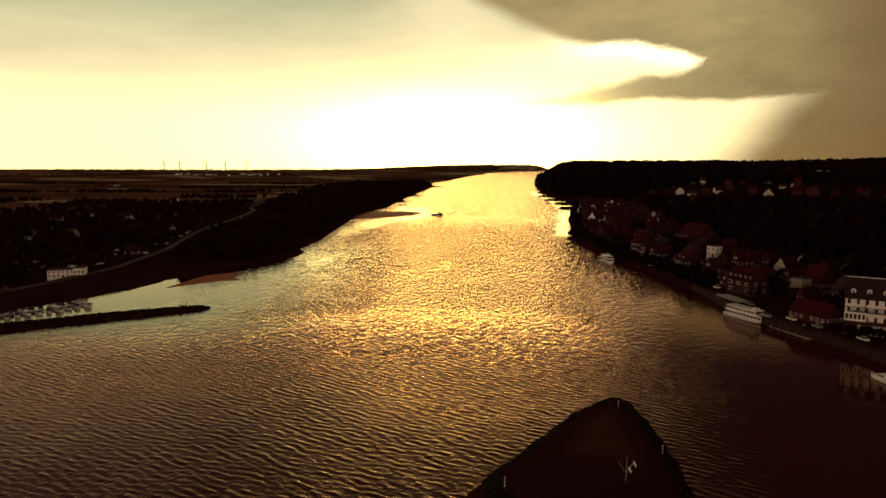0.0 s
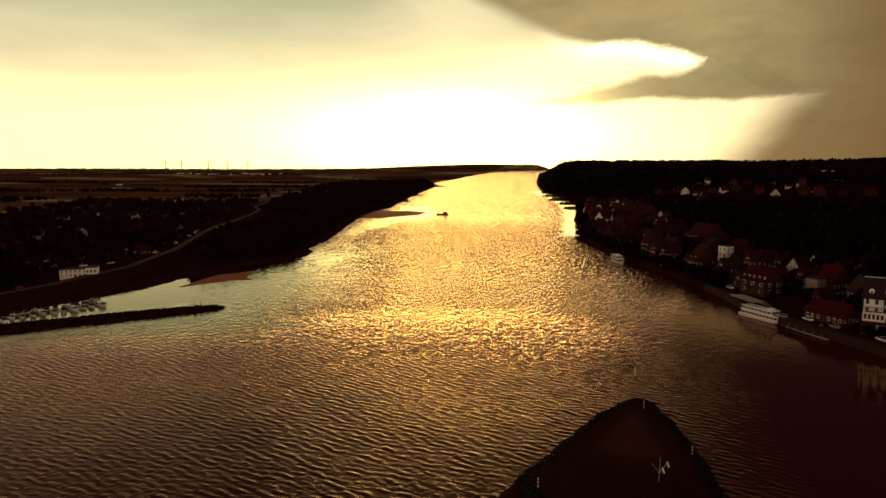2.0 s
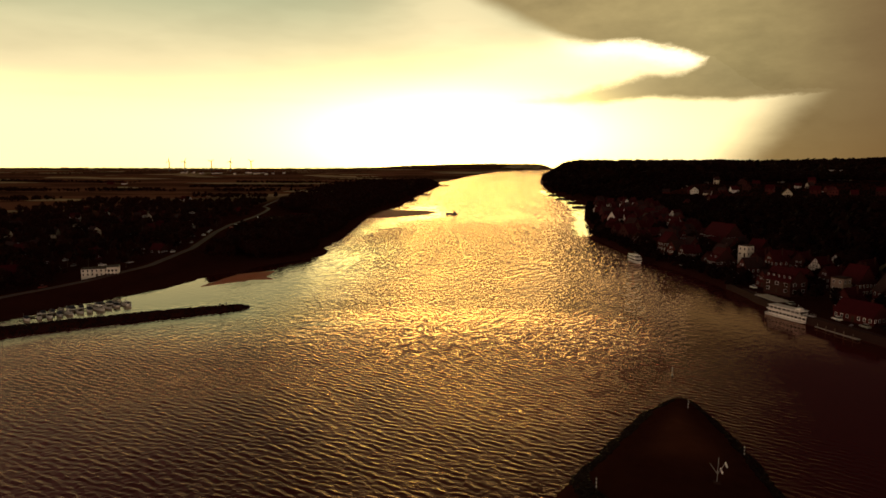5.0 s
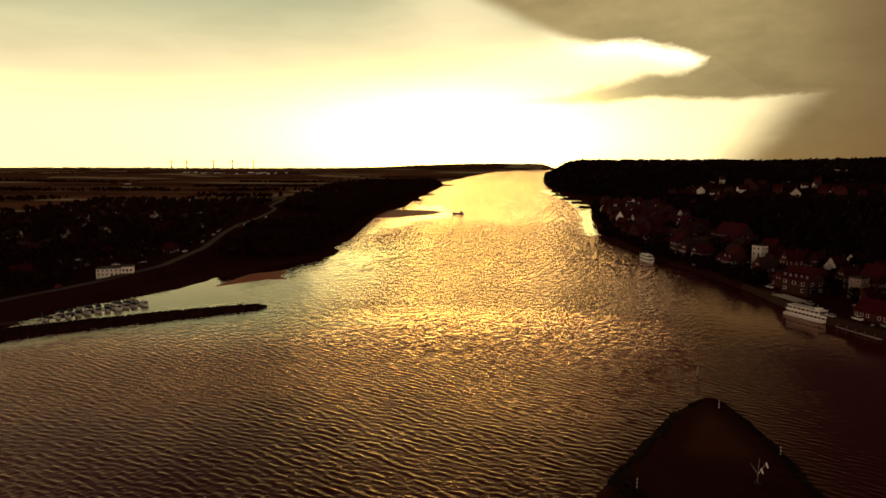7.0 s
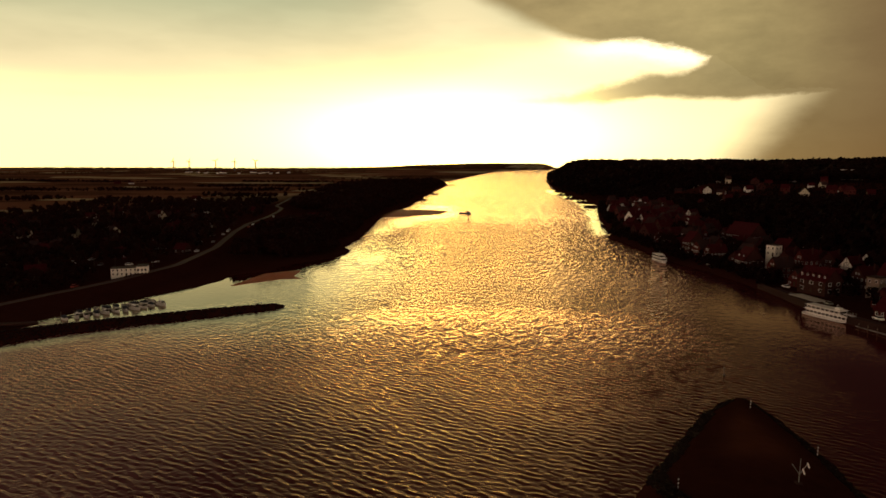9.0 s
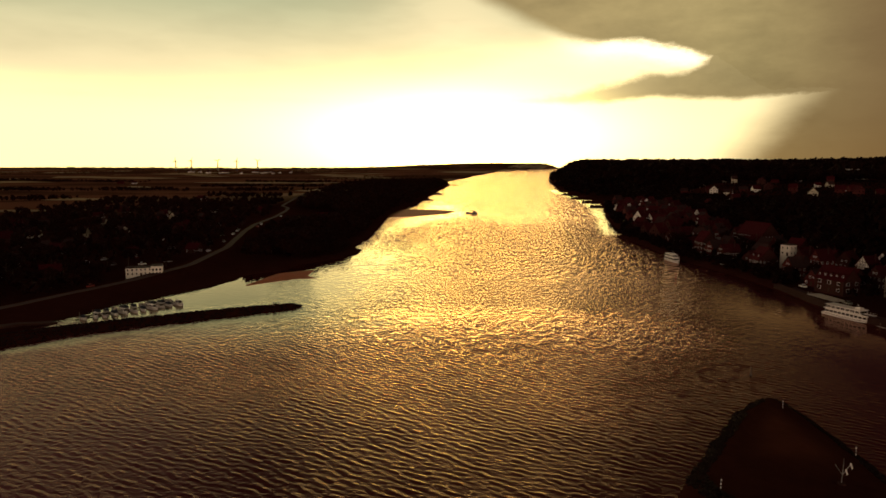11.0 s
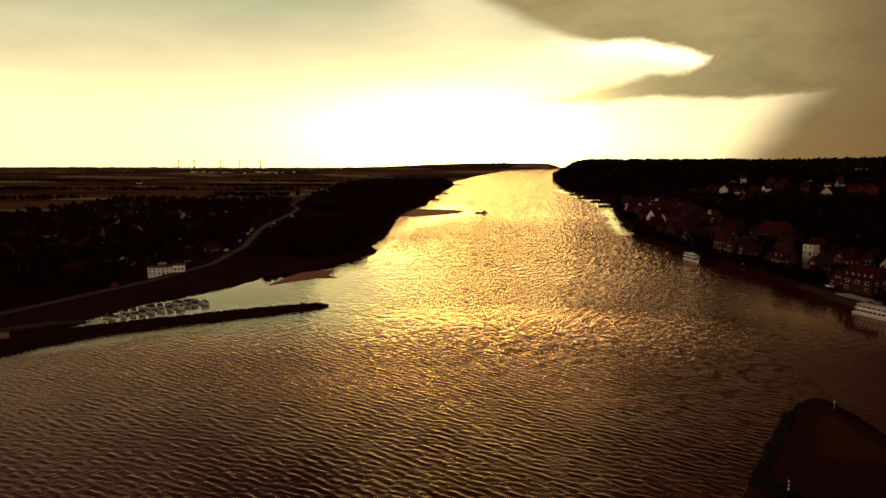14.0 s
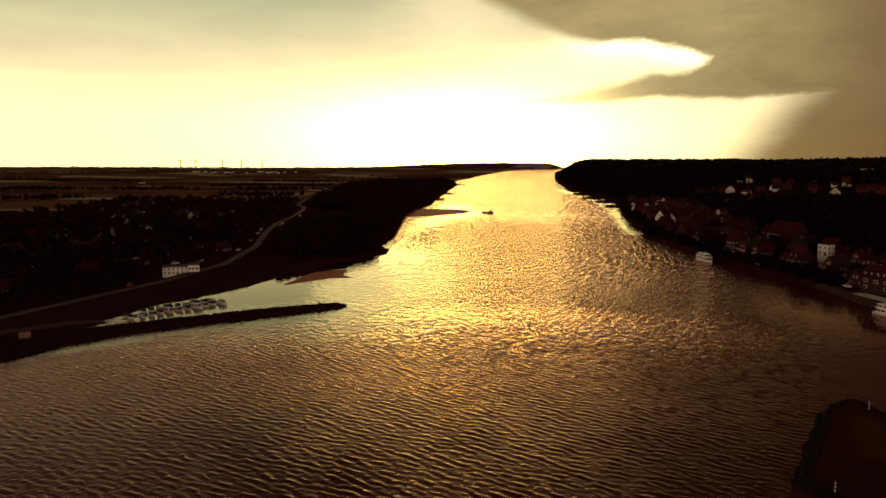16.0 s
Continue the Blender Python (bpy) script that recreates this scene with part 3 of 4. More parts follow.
def house(x, y, turn, w, d, storeys, pitch, wall_mat, roof_mat, label, ridge="x", size=(1.0, 1.35), near=True, dormers=0, chimney=True,
          timbered=False, base=None, group="", storey=2.9, flat=False, windows=True):
    """A house with its front on local -y."""
    a = radians(turn)
    corners = [(x + math.cos(a) * u - math.sin(a) * v, y + math.sin(a) * u + math.cos(a) * v) for u in (-w / 2, w / 2) for v in (-d / 2, d / 2)]
    zs = [ground_z(*c) for c in corners]
    z0 = base if base is not None else sum(zs) / 4 + 0.15
    deep = max(0.6, z0 - min(zs) + 0.5)
    ob = thing("house", x, y, z0, turn, label, "house", group)
    KEEP.append((x, y, max(w, d) * 0.62 + 2))
    if group == "houses on the bluff":
        KEEP.append((x - 2, y - 9, 3))
    h = storeys * storey + 0.3
    span = d if ridge == "x" else w
    rise = 0.35 if flat else math.tan(radians(pitch)) * span / 2
    b = Build()
    if flat:
        b.box(0, 0, -deep, w, d, h + deep)
    elif ridge == "x":
        b.prism([(-d / 2, -deep), (d / 2, -deep), (d / 2, h), (0, h + rise), (-d / 2, h)], -w / 2, w / 2, "x")
    else:
        b.prism([(-w / 2, -deep), (w / 2, -deep), (w / 2, h), (0, h + rise), (-w / 2, h)], -d / 2, d / 2, "y")
    part("wall", b, wall_mat, ob)
    r = Build()
    over, thick = 0.45, 0.28
    if flat:
        r.box(0, 0, h + 0.005, w + 0.5, d + 0.5, 0.28).box(0, 0, h + 0.285, w - 0.6, d - 0.6, 0.12)
    else:
        s = span / 2 + over
        drop = over * math.tan(radians(pitch))
        prof = [(-s, h - drop), (0, h + rise + 0.01), (s, h - drop), (s, h - drop + thick), (0, h + rise + thick + 0.05), (-s, h - drop + thick)]
        e = (w if ridge == "x" else d) / 2 + 0.3
        r.prism(prof, -e, e, "x" if ridge == "x" else "y")
        r.tube((-e, 0, h + rise + thick + 0.03) if ridge == "x" else (0, -e, h + rise + thick + 0.03), (e, 0, h + rise + thick + 0.03) if ridge == "x" else (0, e, h + rise + thick + 0.03), 0.14, n=6)
    part("roof", r, roof_mat, ob)
    ww, wh = size
    for face, length, off, ang in (("f", w, -d / 2, 0), ("l", d, -w / 2, -90), ("r", d, w / 2, 90), ("b", w, d / 2, 180)):
        if face == "b":
            continue
        n = max(1, int(length / (ww * (2.2 if near else 3.3))))
        if not windows:
            break
        for s in range(storeys):
            for k in range(n):
                u = (k + 0.5) * length / n - length / 2
                z = s * storey + 0.95 + wh / 2
                if face == "f" and s == 0 and k == n // 2:
                    part("door", DOOR, TIMBER, ob, at=pose(u, off - 0.03, 0, 0, 0, 0))
                    continue
                if face in "fb":
                    add_window(ob, u, off + (-0.03 if face == "f" else 0.03), z, ang, size, near)
                else:
                    add_window(ob, off + (-0.03 if face == "l" else 0.03), u, z, ang, size, near)
    if not flat and ridge == "y" and rise > 2.6:
        for u in ((-0.9, 0.9) if rise > 3.6 else (0.0,)):
            add_window(ob, u, -d / 2 - 0.03, h + 1.1, 0, (0.8, 1.0), near)
    if timbered:
        t = Build()
        yy = -d / 2 - 0.05
        for s in range(storeys + 1):
            t.box(0, yy, s * storey + 0.1, w, 0.10, 0.22)
        n = int(w / 1.5)
        for k in range(n + 1):
            t.box(-w / 2 + 0.12 + k * (w - 0.24) / n, yy - 0.012, 0.1, 0.18, 0.09, h)
        for q in (-1, 1):
            t.tube((q * w * 0.42, yy, 0.3), (q * w * 0.30, yy, storey), 0.08, n=4)
        if ridge == "y":
            for k in range(1, n):
                u = -w / 2 + k * w / n
                t.box(u, yy, h, 0.16, 0.09, max(0.1, rise * (1 - abs(u) / (w / 2)) - 0.1))
            t.box(0, yy - 0.012, h + rise * 0.45, w * 0.5, 0.10, 0.18)
        part("timber_frame", t, TIMBER, ob, "dark timber framing")
    if chimney and not flat:
        c = Build().box(w * 0.22, d * 0.10 if ridge == "x" else d * 0.2, h + rise * 0.45, 0.7, 0.6, rise * 0.62 + 1.0).box(w * 0.22, d * 0.10 if ridge == "x" else d * 0.2, h + rise * 1.07 + 0.98, 0.85, 0.75, 0.15)
        part("chimney", c, DARKBRICK, ob)
    for k in range(dormers):
        u = (k + 0.5) * w / dormers - w / 2
        zz = h + rise * 0.22
        yy = -d / 2 + rise * 0.22 / math.tan(radians(pitch))
        m = Build().prism([(u - 0.75, zz - 0.3), (u + 0.75, zz - 0.3), (u + 0.75, zz + 1.25), (u, zz + 1.75), (u - 0.75, zz + 1.25)], yy - 0.1, yy + 2.6, "y")
        dm = part("dormer", m, wall_mat, ob)
        part("dormer_roof", Build().prism([(u - 1.0, zz + 1.10), (u, zz + 1.77), (u + 1.0, zz + 1.10), (u + 1.0, zz + 1.24), (u, zz + 1.93), (u - 1.0, zz + 1.24)], yy - 0.3, yy + 2.8, "y"), roof_mat, dm)
        add_window(ob, u, yy - 0.13, zz + 0.55, 0, (0.8, 1.0), near)
    return ob


# the large white guest house on the quay, and its neighbours
guest = house(135.0, 243.6, -30, 19, 12, 4, 46, WHITE, ROOFDARK, "large white guest house with dark steep roof and dormers", dormers=4, size=(1.2, 2.0), base=3.6, storey=3.0)
# added dark box, standing in for the dark garden below the white storeys
part("ground_floor", Build().box(0, 0.05, -0.6, 19.5, 12.5, 4.9), DARKBRICK, guest, "dark cladding added where the garden hides the ground floor")
bay = part("bay", Build().box(-6.0, -6.9, 4.4, 6.6, 1.9, 3.1), WHITE, guest, "projecting white bay")
for k in range(5):
    part("window", Build().box(-8.5 + k * 1.25, -7.87, 5.1, 0.85, 0.08, 1.75), GLASS, bay)
part("cornice", Build().box(0, -6.06, 11.9, 19.3, 0.3, 0.35).box(0, -6.04, 8.9, 19.1, 0.16, 0.22), TIMBER, guest, "dark timber cornice bands")
for u in (-9.4, -3.2, 3.2, 9.4):
    part("corner_post", Build().box(u, -6.05, 4.4, 0.3, 0.14, 7.6), TIMBER, guest)
part("ridge_cap", Build().box(0, 0, 18.66, 19.6, 0.5, 0.22), PAINT, guest, "pale ridge capping")
bal = Build().box(0, -6.7, 7.52, 17, 2.3, 0.18)
for k in range(31):
    bal.box(-8.4 + k * 0.56, -7.75, 7.7, 0.09, 0.06, 0.95)
bal.box(0, -7.75, 8.62, 17, 0.12, 0.12)
part("balcony", bal, DARKPAINT, guest, "long dark railed balcony")
part("veranda", Build().box(1, -7.6, 0, 12, 3.0, 0.25).box(1, -7.6, 2.75, 12.4, 3.3, 0.2).box(-4.8, -9.3, 0.25, 0.2, 0.2, 2.5).box(-1, -9.3, 0.25, 0.2, 0.2, 2.5).box(3, -9.3, 0.25, 0.2, 0.2, 2.5).box(6.8, -9.3, 0.25, 0.2, 0.2, 2.5).box(1, -9.4, 0.25, 11.6, 0.08, 0.9), PAINT, guest, "white roofed veranda")
house(151, 262, -70, 9, 11, 2, 50, WHITE, ROOFRED, "white timber-framed gable house with a red tiled roof", ridge="y", timbered=True)
house(137, 306, -58, 5.6, 6, 3, 10, GREYWALL, ROOFDARK, "square pale rendered house with a flat roof", flat=True, chimney=False)
house(118, 317, -66, 15, 10, 2, 45, DARKBRICK, ROOFRED, "timber-framed brick house with white window rows", dormers=5, size=(1.8, 1.5), timbered=True, base=3.7)
house(123, 262, -64, 16, 9, 1, 42, BRICK, ROOFRED, "low brick house with broad red tiled roof", ridge="x")
house(127, 391, -60, 6, 5.5, 2, 12, WHITE, ROOFDARK, "white flat-roofed house on the slope", flat=True, chimney=False, base=10.5)
house(146, 486, -70, 24, 14, 2, 48, DARKBRICK, ROOFRED, "large brick hall under a steep red roof", base=7.5, chimney=False)
house(134, 878, -75, 17, 10, 3, 10, WHITE, ROOFDARK, "white flat-roofed riverside building", flat=True, near=False, chimney=False)
house(201, 913, -75, 16, 10, 2, 12, WHITE, ROOFDARK, "white flat-roofed house on the wooded bluff", flat=True, near=False, chimney=False)

rnd = random.Random(11)
LOOKS = [(BRICK, ROOFRED, "red brick house with a red tiled roof"), (DARKBRICK, ROOFRED, "dark brick house with a red tiled roof"),
         (WHITE, ROOFRED, "white rendered house with a red tiled roof"), (CREAM, ROOFDARK, "cream rendered house with a dark roof"),
         (BRICK, ROOFDARK, "brick house with a dark tiled roof"), (WHITE, ROOFRED, "white timber-framed house with a red roof")]


def free(x, y, r):
    return all((x - a) ** 2 + (y - c) ** 2 > (r + q) ** 2 for a, c, q in KEEP)


KEEP += [(107, 303, 11), (121, 228, 7)]
# old town along the right bank
for row, off in enumerate((13, 29, 46, 63, 80)):
    y = 226 + row * 4
    while y < 1000:
        y += rnd.uniform(11, 17) * (1 + (y > 600) * 0.5)
        toe = float(np.interp(y, [200, 300, 400, 600, 900, 1000], [52, 58, 76, 106, 100, 76]))
        x = float(right_shore(y)) + off + rnd.uniform(-2, 2) + (6 if y > 335 else 0)
        w, d, st = rnd.uniform(7, 11), rnd.uniform(8, 12), rnd.choice((1, 2, 2, 2, 3))
        k = rnd.choice((0, 0, 1, 1, 1, 1, 1, 2, 4, 4, 4, 5))
        if off > toe or not free(x, y, max(w, d) * 0.5) or rnd.random() < 0.12:
            continue
        wm, rm, lab = LOOKS[k]
        house(x, y, -62 + rnd.uniform(-20, 20), w, d, st, rnd.uniform(42, 52), wm, rm, lab, ridge=rnd.choice("xyy"), near=y < 520,
              timbered=k == 5, group="houses of the old town", dormers=2 if rnd.random() < 0.35 else 0)

# pale terrace over the water in front of the timber-framed house
terrace = thing("terrace", 107, 303, 0, 101, "pale paved river terrace on a dark stone plinth", "terrace")
part("plinth", Build().box(0, 0, -2, 17, 6.0, 5.4), STONE, terrace)
part("paving", Build().box(0, 0, 3.404, 17.4, 6.4, 0.18), CANVAS, terrace, "pale paving slab")
for k in range(11):
    part("rail_post", Build().box(-8 + k * 1.6, 2.9, 3.584, 0.07, 0.07, 1.0), METAL, terrace)
part("rail", Build().box(0, 2.9, 4.584, 16.4, 0.08, 0.07), METAL, terrace)

# floating landing stage near the ship
stage = thing("landing_stage", 110.2, 252.5, 0, 106, "pale floating landing stage with a gangway", "landing stage")
part("pontoon", Build().box(0, 0, -0.4, 20, 2.4, 0.9), STONE, stage)
part("deck", Build().box(0, 0, 0.504, 20.2, 2.6, 0.12), CANVAS, stage, "pale plank deck")
part("gangway", Build().prism([(-1.2, 0.63), (-6.0, 3.3), (-6.0, 3.45), (-1.2, 0.78)], -0.6, 0.6, "x"), METAL, stage)
for k in range(5):
    part("pile", Build().tube((-8.5 + k * 4.2, 1.5, -3), (-8.5 + k * 4.2, 1.5, 2.2), 0.16, 0.14), WOOD, stage)

# houses on the bluff's plateau
n = 0
while n < 38:
    y = rnd.uniform(680, 1200)
    x = float(right_shore(y)) + rnd.uniform(110, 340)
    w, d = rnd.uniform(6.5, 10), rnd.uniform(6.5, 9)
    if not free(x, y, 9):
        continue
    wm, rm, lab = LOOKS[rnd.choice((0, 2, 3, 1, 4, 1, 0))]
    house(x, y, rnd.uniform(-40, 10), w, d, rnd.choice((1, 2)), rnd.uniform(35, 48), wm, rm, lab, ridge=rnd.choice("xy"), near=False, group="houses on the bluff", chimney=rnd.random() < 0.6)
    n += 1
house(560, 1190, -20, 20, 12, 6, 10, WHITE, ROOFDARK, "pale flat-roofed apartment block above the woods", flat=True, near=False, chimney=False)
house(610, 1260, -15, 22, 12, 5, 10, CREAM, ROOFDARK, "pale flat-roofed apartment block above the woods", flat=True, near=False, chimney=False)

for _ in range(18):  # far village on the plain
    x, y = rnd.uniform(-1680, -1080), rnd.uniform(3350, 3560)
    house(x, y, rnd.uniform(-30, 30), rnd.uniform(10, 22), 10, 2, 40, WHITE, ROOFRED, "distant white house on the plain", near=False, windows=False, chimney=False, group="distant village houses")

# the white house on the left dike
white = house(-218.0, 332.6, 22, 15, 9, 2, 10, WHITE, ROOFDARK, "white two-storey dike house with a flat roof and a wing", flat=True, chimney=False, base=3.6, storey=2.35, size=(1.0, 1.35))
wing = Build().box(10.3, -1.2, -1.5, 6.4, 9.5, 7.5)
white.scale = (0.82, 0.82, 0.82)
wg = part("wing", wing, WHITE, white, "taller white wing")
part("wing_roof", Build().box(10.3, -1.2, 6.01, 6.9, 10.0, 0.3), ROOFDARK, wg)
for s in range(2):
    for u in (8.2, 10.3, 12.4):
        add_window(white, u, -5.98, 1.5 + s * 2.4, 0, (1.3, 1.6))
    for v in (-3.5, -1, 1.5):
        add_window(white, 13.53, v, 1.5 + s * 2.4, 90, (1.0, 1.35))

KEEP += [(-232, 352, 14), (-222, 350, 10)]
# the village behind the left dike
n = 0
while n < 52:
    y = rnd.uniform(268, 800)
    road = float(np.interp(y, [b for a, b in DIKE], [a for a, b in DIKE]))
    x = road - 16 - rnd.uniform(0, 210) * min(1.0, 0.4 + y / 800)
    w, d = rnd.uniform(6.5, 10), rnd.uniform(6.5, 8.5)
    if not free(x, y, 7):
        continue
    wm, rm, lab = LOOKS[rnd.choice((0, 0, 1, 1, 3, 4, 2, 2))]
    house(x, y, rnd.uniform(-30, 50), w, d, 1, rnd.uniform(38, 50), wm, rm, lab, ridge=rnd.choice("xxy"), near=y < 460, group="village houses behind the dike")
    n += 1
for x, y, tr in ((-560, 1010, 10), (-500, 1060, -5), (-1120, 1930, 0), (-1090, 1950, 20), (-215, 700, 15), (-205, 640, 0), (-190, 760, 30), (-222, 590, 8)):
    house(x, y, tr, rnd.uniform(12, 22), 9, 1, 42, *LOOKS[rnd.choice((0, 2, 4))], near=False, group="outlying farm buildings", chimney=False)


# ---------------------------------------------------------------- trees
def leaf_quads(r, cx, cy, cz, rx, rz, count, size):
    """Leaf clumps on an uneven crown: arrays of quads."""
    d = r.normal(size=(count, 3))
    d /= np.linalg.norm(d, axis=1)[:, None]
    d[:, 2] = np.where(d[:, 2] < -0.45, -d[:, 2], d[:, 2])
    lump = 0.78 + 0.22 * np.sin(d[:, 0] * 5 + r.uniform(0, 6)) * np.cos(d[:, 1] * 4 + r.uniform(0, 6)) + r.uniform(-0.22, 0.12, count)
    c = np.array([cx, cy, cz]) + d * lump[:, None] * np.array([rx, rx, rz])
    nrm = d + r.normal(size=(count, 3)) * 0.55
    nrm /= np.linalg.norm(nrm, axis=1)[:, None]
    u = np.cross(nrm, r.normal(size=(count, 3)))
    u /= np.linalg.norm(u, axis=1)[:, None] + 1e-9
    v = np.cross(nrm, u)
    s = size * r.uniform(0.6, 1.25, (count, 1))
    return np.stack([c + (u + v * 0.3) * s, c + (v - u * 0.4) * s, c - (u - v * 0.2) * s * 0.9, c - (v + u * 0.3) * s], 1)


def quad_mesh(name, quads, mat):
    q = np.concatenate(quads).reshape(-1, 3)
    me = bpy.data.meshes.new(name)
    k = len(q)
    me.vertices.add(k)
    me.vertices.foreach_set("co", q.ravel())
    me.loops.add(k)
    me.loops.foreach_set("vertex_index", np.arange(k, dtype=np.int32))
    me.polygons.add(k // 4)
    me.polygons.foreach_set("loop_start", np.arange(0, k, 4, dtype=np.int32))
    me.update(calc_edges=True)
    me.materials.append(mat)
    return me


def tree_model(seed, tall, mat, label):
    r = np.random.RandomState(seed)
    ob = thing("tree", 0, 0, 0, 0, label, "tree", "trees by the river")
    t = Build()
    h = tall * 0.42
    lean = Vector((r.uniform(-0.3, 0.3), r.uniform(-0.3, 0.3), 0))
    t.tube((0, 0, -0.6), Vector((0, 0, h * 0.6)) + lean * 0.5, 0.36, 0.27)
    t.tube(Vector((0, 0, h * 0.6)) + lean * 0.5, Vector((0, 0, tall * 0.72)) + lean, 0.27, 0.10)
    quads = []
    for k in range(7):
        a = k * 2.4 + r.uniform(-0.4, 0.4)
        z0 = h * (0.55 + 0.13 * k)
        tip = Vector((math.cos(a) * tall * 0.22, math.sin(a) * tall * 0.22, z0 + tall * r.uniform(0.12, 0.22)))
        t.tube((0, 0, z0), tip, 0.13, 0.05, 5)
        quads.append(leaf_quads(r, tip.x, tip.y, tip.z, tall * r.uniform(0.13, 0.2), tall * r.uniform(0.11, 0.17), 70, tall * 0.035))
    quads.append(leaf_quads(r, lean.x, lean.y, tall * 0.66, tall * 0.27, tall * 0.34, 260, tall * 0.04))
    part("trunk", t, BARK, ob)
    part("crown", quad_mesh("crown", quads, mat), mat, ob)
    return ob


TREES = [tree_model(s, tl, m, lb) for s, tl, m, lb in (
    (1, 11, LEAF, "broad riverside tree with shadow tone put into its leaves"), (2, 13, LEAF, "broad riverside tree with shadow tone put into its leaves"), (3, 9, LEAFDARK, "dense dark bushy tree"),
    (4, 15, LEAFDARK, "tall dark broadleaf tree"), (5, 12, LEAF, "broad riverside tree with shadow tone put into its leaves"))]
spots = []


def in_road(x, y, m):
    return float(strip_dist(np.array(x), np.array(y), [(a, c, m) for a, c in DIKE])) > 0


def plant(x, y, gap):
    if all((x - a) ** 2 + (y - c) ** 2 > gap * gap for a, c in spots[-250:]) and free(x, y, 2.5) and not in_road(x, y, 6):
        spots.append((x, y))


while len(spots) < 120:  # village gardens behind the dike
    y = rnd.uniform(270, 620)
    road = float(np.interp(y, [c for a, c in DIKE], [a for a, c in DIKE]))
    plant(road - rnd.uniform(8, 190), y, 6)
while len(spots) < 185:  # bank by the road bend
    y = rnd.uniform(432, 570)
    plant(float(left_shore(y)) - rnd.uniform(28, 75), y, 6)
while len(spots) < 260:  # gardens of the old town
    y = rnd.uniform(225, 620)
    plant(float(right_shore(y)) + rnd.uniform(9, 80), y, 6)
used = set()
for x, y in spots:
    k = rnd.randrange(len(TREES))
    m = pose(x, y, ground_z(x, y), 0, 0, rnd.uniform(0, 360)) @ Matrix.Scale(rnd.uniform(0.6, 1.0), 4)
    if k in used:
        t = copy_thing(TREES[k], m)
    else:
        t = TREES[k]
        used.add(k)
    t.matrix_basis = m


def wood(name, seed, places, mat, label):
    """Joined far trees: places are rows of x, y, height, clumps."""
    r = np.random.RandomState(seed)
    q = []
    for x, y, h, n in places:
        z = ground_z(x, y)
        w = h * r.uniform(0.30, 0.42)
        q.append(leaf_quads(r, x, y, z + h * 0.56, w, h * 0.46, n, h * 0.9 / math.sqrt(n)))
    return tagged(new(name, quad_mesh(name, q, mat)), label, "woods", kind="stuff")


rs = np.random.RandomState(21)
left_places, bluff_places, far_places, hedge_places = [], [], [], []
keep = np.array(KEEP)


def clear_of_houses(x, y):
    return not np.any((keep[:, 0] - x) ** 2 + (keep[:, 1] - y) ** 2 < (keep[:, 2] + 1.5) ** 2)


for _ in range(5200):  # wood between lane and left bank
    y = rs.uniform(405, 2400) if rs.rand() < 0.6 else rs.uniform(405, 950)
    a, road = float(left_shore(y)) - 8, float(np.interp(y, [c for _, c in DIKE], [c for c, _ in DIKE])) + 9
    field = 45 * float(smooth(y, 540, 640) * smooth(-y, -860, -760)) + 12
    if a - road - field < 6:
        continue
    x = rs.uniform(road + field, a)
    if float(strip_dist(np.array(x), np.array(y), BEACH)) > -2 and x > -150:
        continue
    if not clear_of_houses(x, y):
        continue
    lump = float(wobble(x, y, 70, 41))
    if float(wobble(x, y, 38, 42)) < -0.62 or (lump < -0.75 and y > 520):
        continue
    left_places.append((x, y, min(rs.uniform(6.5, 11.5) * (1.05 + 0.45 * lump), 2.5 + (0.2 if y < 570 else 0.35) * (a + 8 - x)), 46 if y < 900 else 20))
for _ in range(15000):  # bluff on the right
    y = 215 + 1200 * rs.rand() ** 1.3
    off = rs.uniform(36, 520)
    toe = float(np.interp(y, [200, 300, 400, 600, 900, 1200, 1400], [50, 56, 74, 104, 98, 55, 30]))
    x = float(right_shore(y)) + off
    if off < toe - 4 or not clear_of_houses(x, y):
        continue
    h = rs.uniform(9, 17)
    if y < 1050:  # trees cut to fit the camera's sight line to the plateau houses
        h = min(h, max(3.0, 58.5 - 0.036 * math.hypot(x, y) - ground_z(x, y)), 9.5 if y > 680 and off > 110 else 99)
    bluff_places.append((x, y, h, 50 if y < 700 else 24))
for _ in range(700):  # garden trees between the town's houses
    y = rs.uniform(230, 900)
    x = float(right_shore(y)) + rs.uniform(12, 95)
    if not np.any((keep[:, 0] - x) ** 2 + (keep[:, 1] - y) ** 2 < (keep[:, 2] * 0.8) ** 2):
        bluff_places.append((x, y, rs.uniform(4, 9), 46 if y < 500 else 26))
for _ in range(46):  # garden bushes below the guest house
    u, v = rs.uniform(-16, 14), rs.uniform(-17, -9.5)
    x, y = 137 + 0.866 * u + 0.5 * v, 243 - 0.5 * u + 0.866 * v
    if x > float(right_shore(y)) + 7:
        bluff_places.append((x, y, rs.uniform(2.5, 4.6), 60))
for _ in range(420):  # scrub in the bay past the old town
    y = rs.uniform(600, 1050)
    x = float(right_shore(y)) + rs.uniform(2, 60)
    if clear_of_houses(x, y):
        bluff_places.append((x, y, rs.uniform(4, 9), 30))
for _ in range(520):  # bushes and trees on the town's bank
    y = rs.uniform(338, 640)
    x = float(right_shore(y)) + rs.uniform(1.5, 13)
    if clear_of_houses(x, y):
        bluff_places.append((x, y, rs.uniform(2.5, 6.5), 40))
